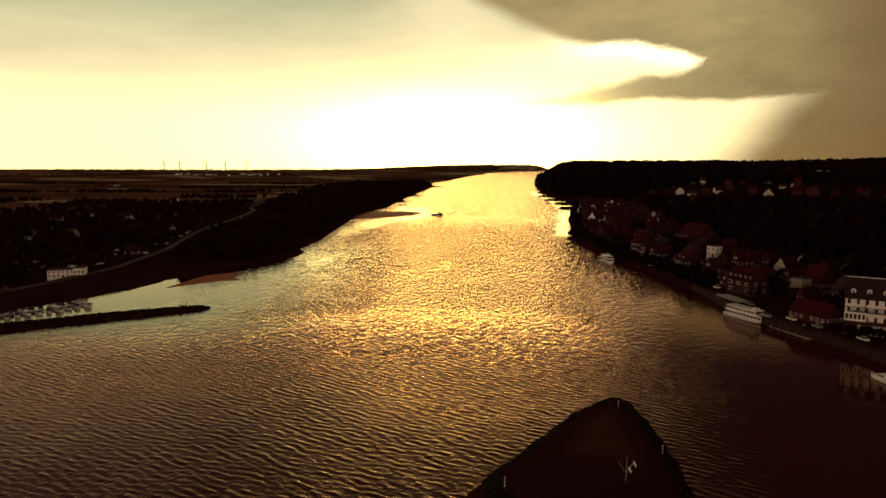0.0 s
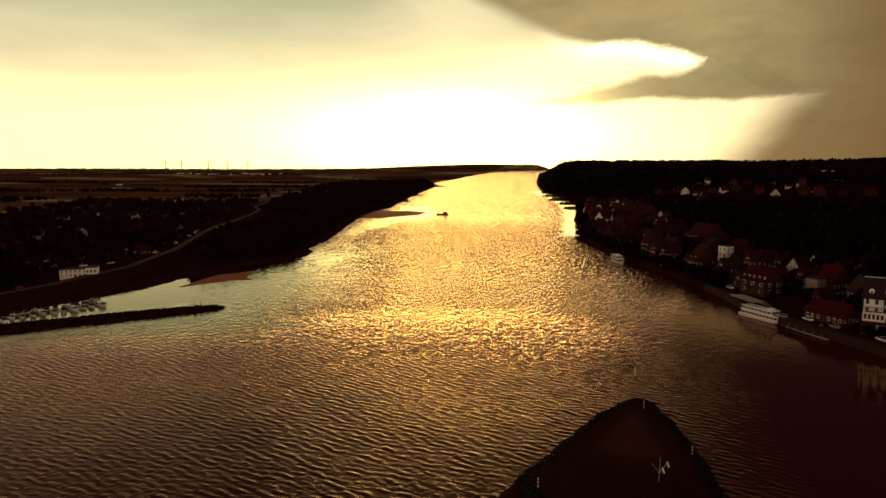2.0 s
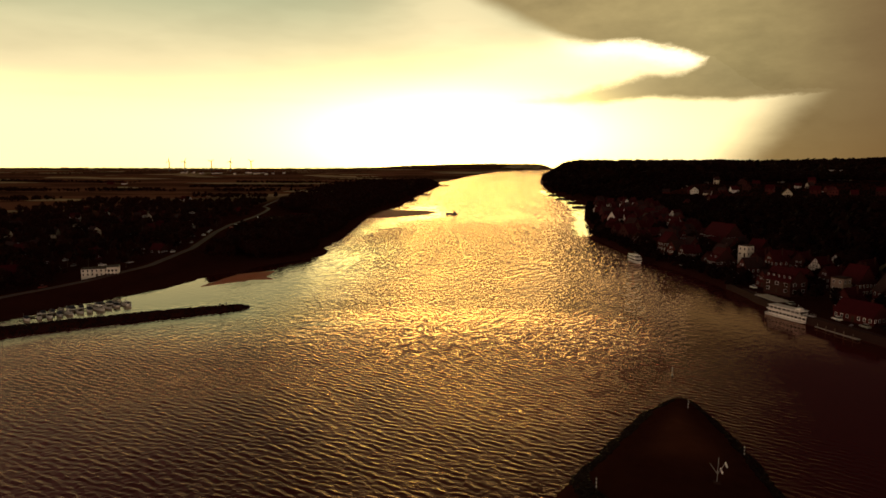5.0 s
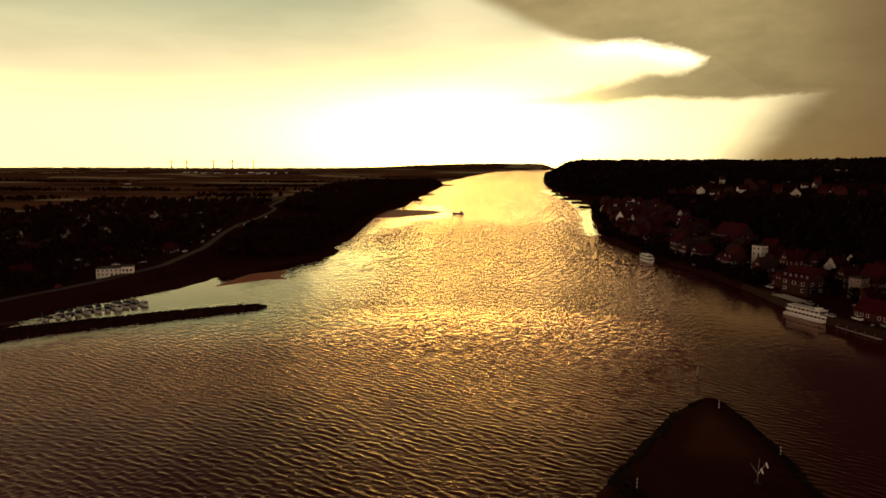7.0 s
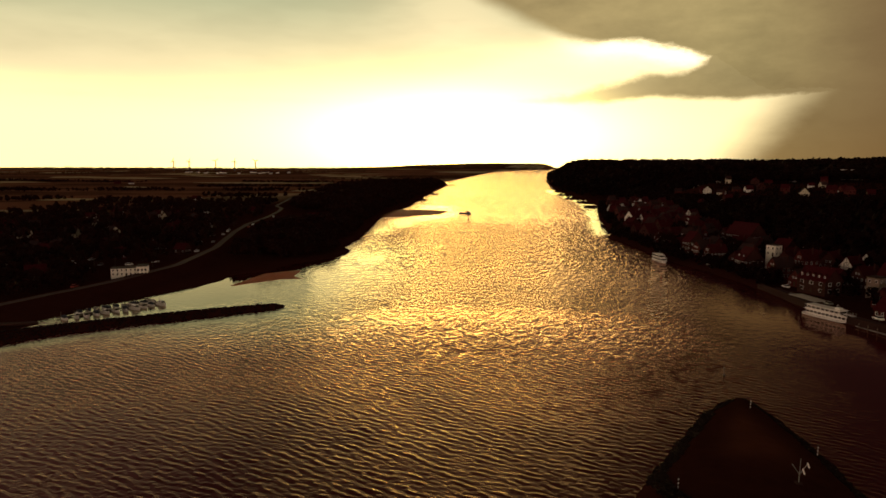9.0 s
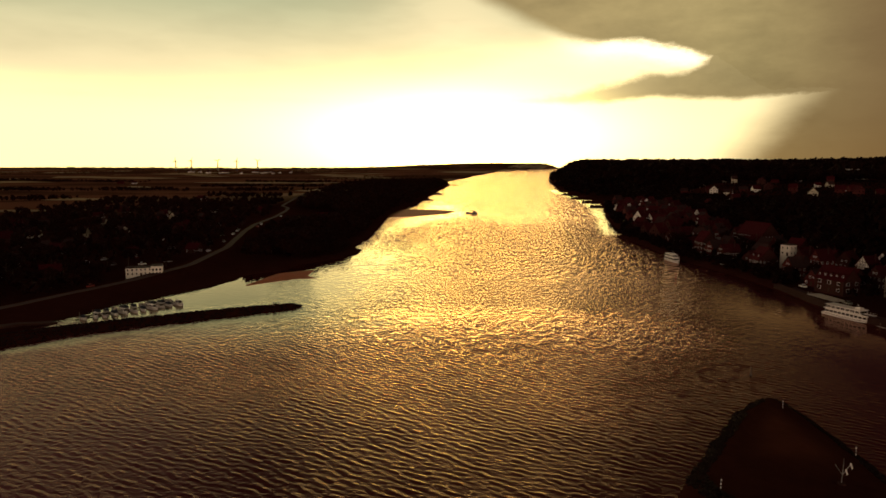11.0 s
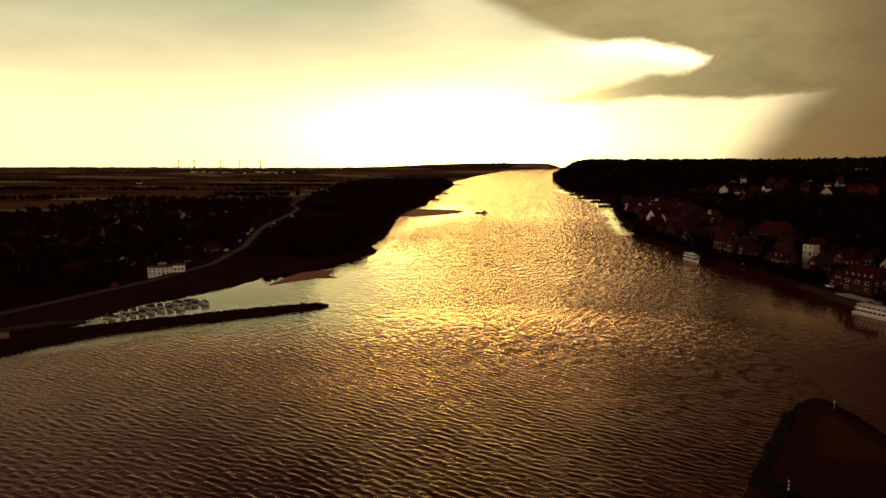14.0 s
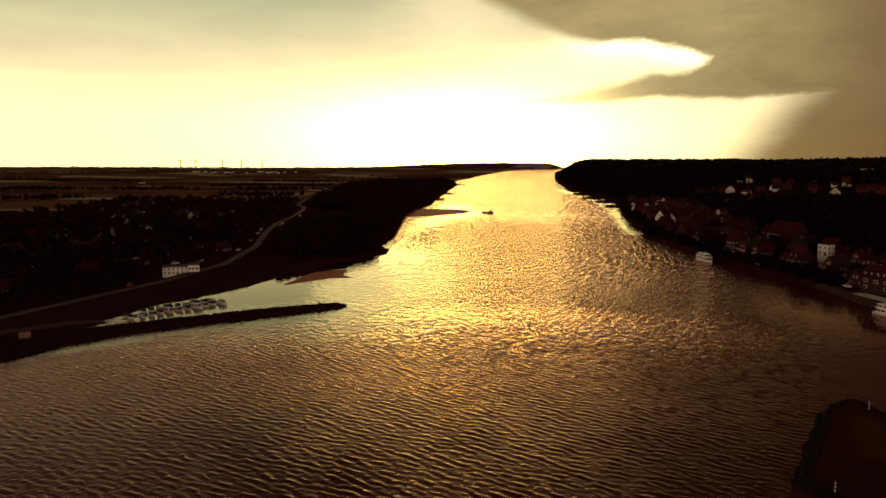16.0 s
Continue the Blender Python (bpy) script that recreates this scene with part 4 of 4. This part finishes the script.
for _ in range(9000):  # far plateau woods on the right
    y = rs.uniform(1250, 4900)
    off = rs.uniform(6, 200 + y * 0.75) * (0.35 if rs.rand() < 0.4 else 1)
    far_places.append((float(right_shore(y)) + off, y, (rs.uniform(13, 24) + y * 0.003 - 22 * float(smooth(y, 3600, 4500))) * (0.4 + 0.6 * float(smooth(off, 4, 90))), 12))
BELTS = [(1345, -1150, -660), (1190, -540, -345), (1400, -600, -350), (1700, -760, -400), (1010, -900, -700), (2080, -2000, -1100), (2100, -820, -420), (900, -480, -330), (960, -420, -330)]
for by, x0, x1 in BELTS:
    for _ in range(int((x1 - x0) / 1.7)):
        x, y = rs.uniform(x0, x1), by + rs.normal(0, 10)
        y += 38 * np.sin(x * 0.007 + by) + 16 * np.sin(x * 0.023 + by)
        if rs.rand() < 0.75 + 0.5 * np.sin(x * 0.03 + by) and not in_road(x, y, 8):
            hedge_places.append((x, y, rs.uniform(6, 10.5), 14))
near_hedges = len(hedge_places)
for _ in range(10000):
    y = 2250 + 2650 * rs.rand() ** 0.8
    x = float(left_shore(y)) - 20 - rs.uniform(0, 3500) * (0.3 if rs.rand() < 0.4 else 1)
    if np.sin(x * 0.0021 + 1.3 * np.sin(y * 0.003)) + np.sin(y * 0.017 + 2) < 0.5 and y < 4300:
        continue
    hedge_places.append((x, y, rs.uniform(5, 9), 10))
for _ in range(420):  # scrub between dike and first houses
    y = rs.uniform(215, 345)
    x = float(np.interp(y, [c for _, c in DIKE], [c for c, _ in DIKE])) - rs.uniform(14, 120)
    if clear_of_houses(x, y) and not in_road(x, y, 10):
        left_places.append((x, y, rs.uniform(3, 8), 60))
for _ in range(1050):  # trees round the village
    y = rs.uniform(330, 1000)
    x = float(np.interp(y, [c for _, c in DIKE], [c for c, _ in DIKE])) - rs.uniform(12, 280)
    if clear_of_houses(x, y) and not in_road(x, y, 8):
        left_places.append((x, y, rs.uniform(6, 12), 40))
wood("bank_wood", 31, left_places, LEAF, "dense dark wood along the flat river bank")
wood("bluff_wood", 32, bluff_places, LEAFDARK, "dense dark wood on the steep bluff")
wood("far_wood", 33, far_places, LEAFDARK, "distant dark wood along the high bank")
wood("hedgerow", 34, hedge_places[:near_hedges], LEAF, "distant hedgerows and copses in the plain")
wood("far_copse", 35, hedge_places[near_hedges:], LEAFHAZE, "far copses along the horizon of the plain, haze painted into their leaves")


# ---------------------------------------------------------------- boats
def hull_rings(length, beam, z0, z1, stern=0.75, n=9):
    """Cross-sections of a boat's hull, bow on +x."""
    rings = []
    for k in range(n):
        t = k / (n - 1)
        x = -length / 2 + t * length
        w = beam / 2 * (1 - max(0.0, (t - 0.55) / 0.45) ** 2.2 * 0.97) * (stern + (1 - stern) * min(1, t / 0.25))
        rise = 0.5 * max(0.0, (t - 0.6) / 0.4) ** 2 * (z1 - z0) * 0.6
        rings.append([(x, -w * 0.72, z0), (x, w * 0.72, z0), (x, w, z1 * 0.4 + rise), (x, w, z1 + rise), (x, -w, z1 + rise), (x, -w, z1 * 0.4 + rise)])
    return rings


def ferry(x, y, turn, length, beam, label):
    ob = thing("passenger_ship", x, y, 0, turn, label, "ship", "passenger ships")
    part("hull", Build().loft(hull_rings(length, beam, -0.6, 1.3)), PAINT, ob)
    part("fender_strip", Build().loft([[(p[0] * 1.002, p[1] * 1.012, 0.95 + 0.12 * i) for p in (r[5], r[2])] + [(p[0], p[1] * 1.012, 1.1) for p in (r[3], r[4])] for i in (0,) for r in hull_rings(length, beam, -0.6, 1.3)]), DARKPAINT, ob)
    lo, hi = -length * 0.42, length * 0.30
    cab = Build().box((lo + hi) / 2, 0, 1.25, hi - lo, beam * 0.86, 2.3)
    saloon = part("saloon", cab, PAINT, ob)
    n = int((hi - lo) / 1.7)
    for side in (-1, 1):
        for k in range(n):
            u = lo + (k + 0.5) * (hi - lo) / n
            part("window", Build().box(u, side * (beam * 0.43 + 0.012), 1.95, (hi - lo) / n * 0.74, 0.06, 1.05), GLASS, saloon)
    part("windscreen", Build().box(hi + 0.02, 0, 1.95, 0.07, beam * 0.72, 1.05), GLASS, saloon)
    part("upper_deck", Build().box((lo + hi) / 2 - 0.2, 0, 3.56, hi - lo + 1.2, beam * 0.96, 0.16), PAINT, ob)
    up = hi - (hi - lo) * 0.16
    top = part("upper_saloon", Build().box((lo + up) / 2, 0, 3.72, up - lo - 0.6, beam * 0.80, 1.95), PAINT, ob)
    m = int((up - lo) / 1.9)
    for side in (-1, 1):
        for k in range(m):
            u = lo + 0.3 + (k + 0.5) * (up - lo - 0.6) / m
            part("window", Build().box(u, side * (beam * 0.40 + 0.012), 4.2, (up - lo) / m * 0.74, 0.06, 1.0), GLASS, top)
    part("windscreen", Build().box(up - 0.28, 0, 4.2, 0.07, beam * 0.66, 1.0), GLASS, top)
    part("roof", Build().box((lo + up) / 2, 0, 5.674, up - lo + 0.5, beam * 0.92, 0.14), PAINT, ob, "long white roof")
    part("wheelhouse", Build().box(up - 2.0, 0, 5.82, 2.2, beam * 0.4, 1.0, 0.85), PAINT, ob)
    rail = Build()
    for side in (-1, 1):
        yy = side * beam * 0.46
        for k in range(15):
            u = lo + k * (hi - lo + 0.4) / 14
            rail.box(u, yy, 3.72, 0.05, 0.05, 1.0)
        for zz in (4.2, 4.7):
            rail.box((lo + hi) / 2 + 0.2, yy, zz, hi - lo + 0.4, 0.05, 0.05)
    part("railing", rail, PAINT, ob)
    part("mast", Build().tube((hi - 5.5, 0, 5.7), (hi - 5.5, 0, 8.4), 0.07, 0.04, 6).box(hi - 5.5, 0, 7.6, 0.06, 1.4, 0.06), PAINT, ob)
    for k in range(9):
        a = -1.2 + k * 0.3
        part("rail_post", Build().box(length * 0.30 + math.cos(a) * length * 0.17, math.sin(a) * beam * 0.40, 1.5, 0.05, 0.05, 0.95), PAINT, ob)
    ob.scale = (1.06, 1.0, 0.80)
    return ob


ferry(104.2, 275.0, 294, 24, 5.4, "white two-deck passenger ship moored at the quay")
ferry(76.0, 437.5, 279, 17, 4.6, "small white passenger ship moored off the old town")


def motor_boat(x, y, turn, length, look_kind):
    ob = thing("motor_boat", x, y, 0, turn, ("white cabin cruiser moored at the jetty", "white motor boat under a dark tarpaulin cover", "white open sports boat moored at the jetty")[look_kind], "boat", "boats at the jetty")
    b = length * 0.32
    part("hull", Build().loft(hull_rings(length, b, -0.3, 0.85)), PAINT, ob)
    part("deck", Build().loft([[(r[3][0] * 0.985, r[3][1] * 0.9, r[3][2] + 0.02), (r[4][0] * 0.985, r[4][1] * 0.9, r[4][2] + 0.02), (r[4][0] * 0.985, r[4][1] * 0.9, r[4][2] + 0.07), (r[3][0] * 0.985, r[3][1] * 0.9, r[3][2] + 0.07)] for r in hull_rings(length, b, -0.3, 0.85)]), CANVAS, ob)
    if look_kind == 0:
        part("cabin", Build().prism([(-length * 0.22, 0.9), (length * 0.24, 0.9), (length * 0.10, 1.95), (-length * 0.20, 2.05)], -b * 0.38, b * 0.38, "y"), PAINT, ob)
        for s in (-1, 1):
            part("cabin_window", Build().prism([(-length * 0.16, 1.4), (length * 0.13, 1.4), (length * 0.08, 1.8), (-length * 0.16, 1.85)], s * b * 0.385 - 0.02, s * b * 0.385 + 0.02, "y"), GLASS, ob)
        part("windscreen", Build().prism([(length * 0.20, 1.25), (length * 0.215, 1.25), (length * 0.125, 1.85), (length * 0.115, 1.85)], -b * 0.33, b * 0.33, "y"), GLASS, ob)
    elif look_kind == 1:
        part("cover", Build().prism([(-length * 0.46, 0.9), (length * 0.28, 0.95), (length * 0.12, 1.55), (-length * 0.18, 1.9), (-length * 0.42, 1.45)], -b * 0.40, b * 0.40, "y"), TARP, ob, "dark tarpaulin cover")
    else:
        part("windscreen", Build().prism([(length * 0.05, 0.95), (length * 0.10, 0.95), (-length * 0.02, 1.45), (-length * 0.05, 1.45)], -b * 0.36, b * 0.36, "y"), GLASS, ob)
        part("seat", Build().box(-length * 0.2, 0, 0.9, 0.6, b * 0.6, 0.45).box(-length * 0.3, 0, 0.9, 0.2, b * 0.6, 0.75), CANVAS, ob)
        part("outboard_motor", Build().box(-length * 0.52, 0, 0.2, 0.35, 0.4, 1.1, 0.8), DARKPAINT, ob)
    return ob


jet = thing("jetty", -187, 267, 0.0, 53, "floating wooden jetty with mooring poles in the basin", "jetty")
part("deck", Build().box(0, 0, 0.35, 44, 1.6, 0.22), WOOD, jet)
for k in range(9):
    part("mooring_pole", Build().tube((-20 + k * 5, 1.0, -2.5), (-20 + k * 5, 1.0, 2.3), 0.12, 0.10), WOOD, jet)
for k in range(4):
    part("float", Build().box(-18 + k * 9, 0, -0.35, 2.6, 1.5, 0.68), DARKPAINT, jet)
for k in range(22):
    side = -1 if k % 2 else 1
    u = -20 + (k // 2) * 3.8 + rnd.uniform(-0.3, 0.3)
    ln = rnd.uniform(4.8, 7.2)
    a = radians(53)
    off = side * (1.3 + ln / 2)
    x, y = -187 + math.cos(a) * u - math.sin(a) * off, 267 + math.sin(a) * u + math.cos(a) * off
    if ground_z(x, y) < -0.7 and ground_z(x - math.sin(a) * side * ln / 2, y + math.cos(a) * side * ln / 2) < -0.3:
        motor_boat(x, y, 53 + 90 * side + rnd.uniform(-14, 14), ln, (1, 1, 2, 0, 1, 2)[k % 6])
motor_boat(112.5, 197.5, 100, 9.5, 0)

barge = thing("work_boat", -64, 858, 0, 172, "small dark work boat anchored in midstream", "boat")
part("hull", Build().loft(hull_rings(15, 4.2, -0.6, 1.3)), DARKPAINT, barge)
part("wheelhouse", Build().box(-3.5, 0, 1.3, 3.2, 3, 2.2, 0.9), DARKPAINT, barge)
part("mast", Build().tube((-3.5, 0, 3.4), (-3.5, 0, 6), 0.08, 0.05), DARKPAINT, barge)


def spar_buoy(x, y, mat, label):
    ob = thing("spar_buoy", x, y, 0, rnd.uniform(0, 90), label, "buoy", "channel buoys")
    ob.scale = (0.8, 0.8, 0.75)
    part("float", Build().tube((0, 0, -0.4), (0, 0, 0.35), 0.45, 0.38, 12).tube((0, 0, 0.35), (0, 0, 0.75), 0.38, 0.18, 12), mat, ob)
    part("spar", Build().tube((0, 0, 0.75), (0, 0.08, 3.0), 0.16, 0.11), mat, ob)
    part("top_mark", Build().tube((0, 0.08, 3.0), (0, 0.08, 3.6), 0.32, 0.04 if mat is DARKPAINT else 0.32), mat, ob)


for dx, dy in ((-127.5, 275.5), (-129.5, 274.0)):
    dolphin = thing("mooring_pile", dx, dy, -2.5, 0, "dark wooden mooring pile beside the breakwater", "pile", "mooring piles")
    part("pile", Build().tube((0, 0, 0), (0.1, 0, 5.2), 0.28, 0.24, 10), WOOD, dolphin)
    part("cap", Build().tube((0.1, 0, 5.2), (0.1, 0, 5.45), 0.33, 0.1, 10), DARKPAINT, dolphin)

spar_buoy(-60.5, 294, DARKPAINT, "dark spar buoy with a cone top mark in midstream")
spar_buoy(36.5, 197, DARKPAINT, "dark spar buoy with a cone top mark off the spit")
spar_buoy(61, 372, REDPAINT, "red spar buoy with a can top mark")


# ---------------------------------------------------------------- the spit
def marker_post(x, y):
    ob = thing("marker_post", x, y, ground_z(x, y) - 0.1, 0, "slim dark post with white bands on the spit", "post", "posts on the spit")
    part("pole", Build().tube((0, 0, -0.3), (0, 0, 2.5), 0.07, 0.06), DARKPAINT, ob)
    for z in (0.5, 1.2, 1.9):
        part("band", Build().tube((0, 0, z), (0, 0, z + 0.32), 0.10, 0.10, 10), PAINT, ob, "white band")


for x, y in ((31, 162), (35.4, 137.5), (2.5, 118.5)):
    marker_post(x, y)
mx, my = 24.7, 121.5
mast = thing("signal_mast", mx, my, ground_z(mx, my) - 0.05, 8, "river signal mast with slanted arms and white boards", "signal mast")
part("footing", Build().box(0, 0, -0.2, 1.2, 1.2, 0.6, 0.8), STONE, mast)
part("pole", Build().tube((0, 0, 0.3), (0.12, 0, 4.9), 0.09, 0.06), METAL, mast)
for s in (-1, 1):
    arm = part("arm", Build().tube((0.05, 0, 1.8), (s * 1.5, 0, 3.9), 0.06, 0.05, 6), METAL, mast)
for u, z in ((0.65, 2.3), (1.5, 3.4)):
    part("board", Build().prism([(u - 0.28, z + 0.55), (u - 0.02, z + 0.70), (u + 0.42, z - 0.35), (u + 0.16, z - 0.5)], -0.12, -0.06, "y"), PAINT, mast, "slanted white signal board")

rs = np.random.RandomState(8)


def stones(name, spots_, label, parent=None):
    unit = np.array([(-1, -1, -1), (1, -1, -1), (1, 1, -1), (-1, 1, -1), (-0.7, -0.6, 0.8), (0.6, -0.7, 1), (0.7, 0.6, 0.7), (-0.6, 0.7, 0.9)], float) * 0.5
    b = Build()
    for x, y, s in spots_:
        a = rs.uniform(0, 6.28)
        m = np.array([[math.cos(a), -math.sin(a), 0], [math.sin(a), math.cos(a), 0], [0, 0, 1]])
        v = (unit * rs.uniform(0.7, 1.3, (8, 3)) * np.array([s, s * 0.8, s * 0.65])) @ m.T + np.array([x, y, ground_z(x, y) + s * 0.12])
        b.add(v, [(3, 2, 1, 0), (4, 5, 6, 7), (0, 1, 5, 4), (1, 2, 6, 5), (2, 3, 7, 6), (3, 0, 4, 7)])
    me = bpy.data.meshes.new(name)
    me.from_pydata(b.v, [], b.f)
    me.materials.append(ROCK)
    return tagged(new(name, me), label, "stones", kind="stuff")


def edge_spots(strip, count, lo, hi, ylo=-1e9):
    got = []
    pts = np.array([(a, c) for a, c, _ in strip])
    r = max(q for _, _, q in strip)
    while len(got) < count:
        x = rs.uniform(pts[:, 0].min() - r, pts[:, 0].max() + r)
        y = rs.uniform(max(ylo, pts[:, 1].min() - r), pts[:, 1].max() + r)
        d = float(strip_dist(np.array(x), np.array(y), strip))
        if lo < d < hi and ground_z(x, y) > -0.4:
            got.append((x, y, rs.uniform(0.35, 1.0)))
    return got


stones("spit_riprap", edge_spots(SPIT[:5], 2600, -0.5, 3.2, 100), "near-black stones edging the spit")
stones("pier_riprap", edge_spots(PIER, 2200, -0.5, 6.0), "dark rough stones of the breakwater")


# ---------------------------------------------------------------- wind turbines on the horizon
def turbine_at(x, y, turn, spin):
    ob = thing("wind_turbine", x, y, ground_z(x, y) - 0.5, turn, "distant slender wind turbine on the horizon", "wind turbine", "wind turbines on the horizon")
    part("tower", Build().tube((0, 0, 0), (0, 0, 58), 3.4, 2.4, 12), DARKPAINT, ob)
    part("nacelle", Build().box(0, 0, 57.6, 2.4, 5.5, 2.4, 0.9), DARKPAINT, ob)
    part("hub", Build().tube((0, -2.6, 58.8), (0, -4.4, 58.8), 1.1, 0.4, 10), DARKPAINT, ob)
    for k in range(3):
        a = radians(spin + 120 * k)
        tip = Vector((math.sin(a) * 19, -3.5, 58.8 + math.cos(a) * 19))
        part("blade", Build().tube((0, -3.5, 58.8), tip, 2.2, 0.9, 6), DARKPAINT, ob)


for x, spin in ((-1885, 5), (-1792, 25), (-1632, 50), (-1519, 15), (-1396, 70)):
    turbine_at(x, 3900, rnd.uniform(-25, 25), spin)



def parked_car(x, y, turn, mat, label):
    ob = thing("car", x, y, ground_z(x, y) + 0.35, turn, label, "car", "parked cars")
    part("body", Build().prism([(-2.1, 0.25), (2.1, 0.25), (2.15, 0.75), (1.2, 0.92), (-1.9, 0.95), (-2.15, 0.8)], -0.85, 0.85, "y"), mat, ob)
    part("cabin", Build().prism([(-1.6, 0.93), (1.0, 0.93), (0.35, 1.45), (-1.2, 1.48)], -0.74, 0.74, "y"), GLASS, ob)
    part("roof", Build().box(-0.42, 0, 1.475, 1.5, 1.4, 0.05), mat, ob)
    for u in (-1.3, 1.3):
        for v in (-0.82, 0.82):
            part("wheel", Build().tube((u, v - 0.1, 0.32), (u, v + 0.1, 0.32), 0.32, 0.32, 12), DARKPAINT, ob)


for k, (y, off) in enumerate(((520, -6), (545, -6), (560, -7), (585, 6), (610, 6), (420, -7), (470, -6.5), (300, -12), (705, 6))):
    x = float(np.interp(y, [c for a, c in DIKE], [a for a, c in DIKE])) + off
    parked_car(x, y, 95 + rnd.uniform(-12, 12), (PAINT, PAINT, METAL, REDPAINT)[k % 4], ("white parked car beside the lane", "white parked car beside the lane", "silver parked car beside the lane", "red parked car beside the lane")[k % 4])
for k, y in enumerate((232, 250, 262, 290, 330)):
    parked_car(float(right_shore(y)) + 8.3, y, 100, (PAINT, METAL)[k % 2], ("white parked car behind the quay", "silver parked car behind the quay")[k % 2])


for k in range(40):  # cars in the village streets and the town's lanes
    if k < 25:
        y = rnd.uniform(285, 560)
        x = float(np.interp(y, [c for a, c in DIKE], [a for a, c in DIKE])) - rnd.uniform(10, 150)
    else:
        y = rnd.uniform(345, 640)
        x = float(right_shore(y)) + rnd.uniform(6, 60)
    if free(x, y, 0.5):
        parked_car(x, y, rnd.uniform(0, 360), (PAINT, METAL)[k % 2], ("white car parked among the houses", "silver car parked among the houses")[k % 2])


def parasol(x, y):
    ob = thing("parasol", x, y, ground_z(x, y), 0, "pale square market parasol on a terrace", "parasol", "terrace parasols")
    part("pole", Build().tube((0, 0, -0.2), (0, 0, 2.7), 0.04, 0.04, 6), WOOD, ob)
    ring = [(1.6, 1.6, 2.25), (-1.6, 1.6, 2.25), (-1.6, -1.6, 2.25), (1.6, -1.6, 2.25)]
    part("canopy", Build().loft([ring, [(p[0] * 1.0, p[1] * 1.0, 2.38) for p in ring], [(p[0] * 0.04, p[1] * 0.04, 2.95) for p in ring]]), CANVAS, ob, "pale canvas canopy")


for x, y in ((82.5, 520), (86.5, 531), (95, 400), (98, 407), (106, 345), (109, 351)):
    parasol(x, y)

# small concrete outfall on the left bank
RUST = simple("stained_concrete", (0.20, 0.10, 0.07), (0.32, 0.17, 0.125), 0.85)
ox, oy = -212.6, 211.5
outfall = thing("outfall", ox, oy, ground_z(ox, oy) - 0.3, 38, "brown stained concrete outfall block on the bank", "outfall")
part("block", Build().box(0, 0, -1.0, 3.4, 2.4, 3.6), RUST, outfall)
part("grate", Build().box(0, -1.03, 0.2, 1.4, 0.08, 1.2), METAL, outfall)
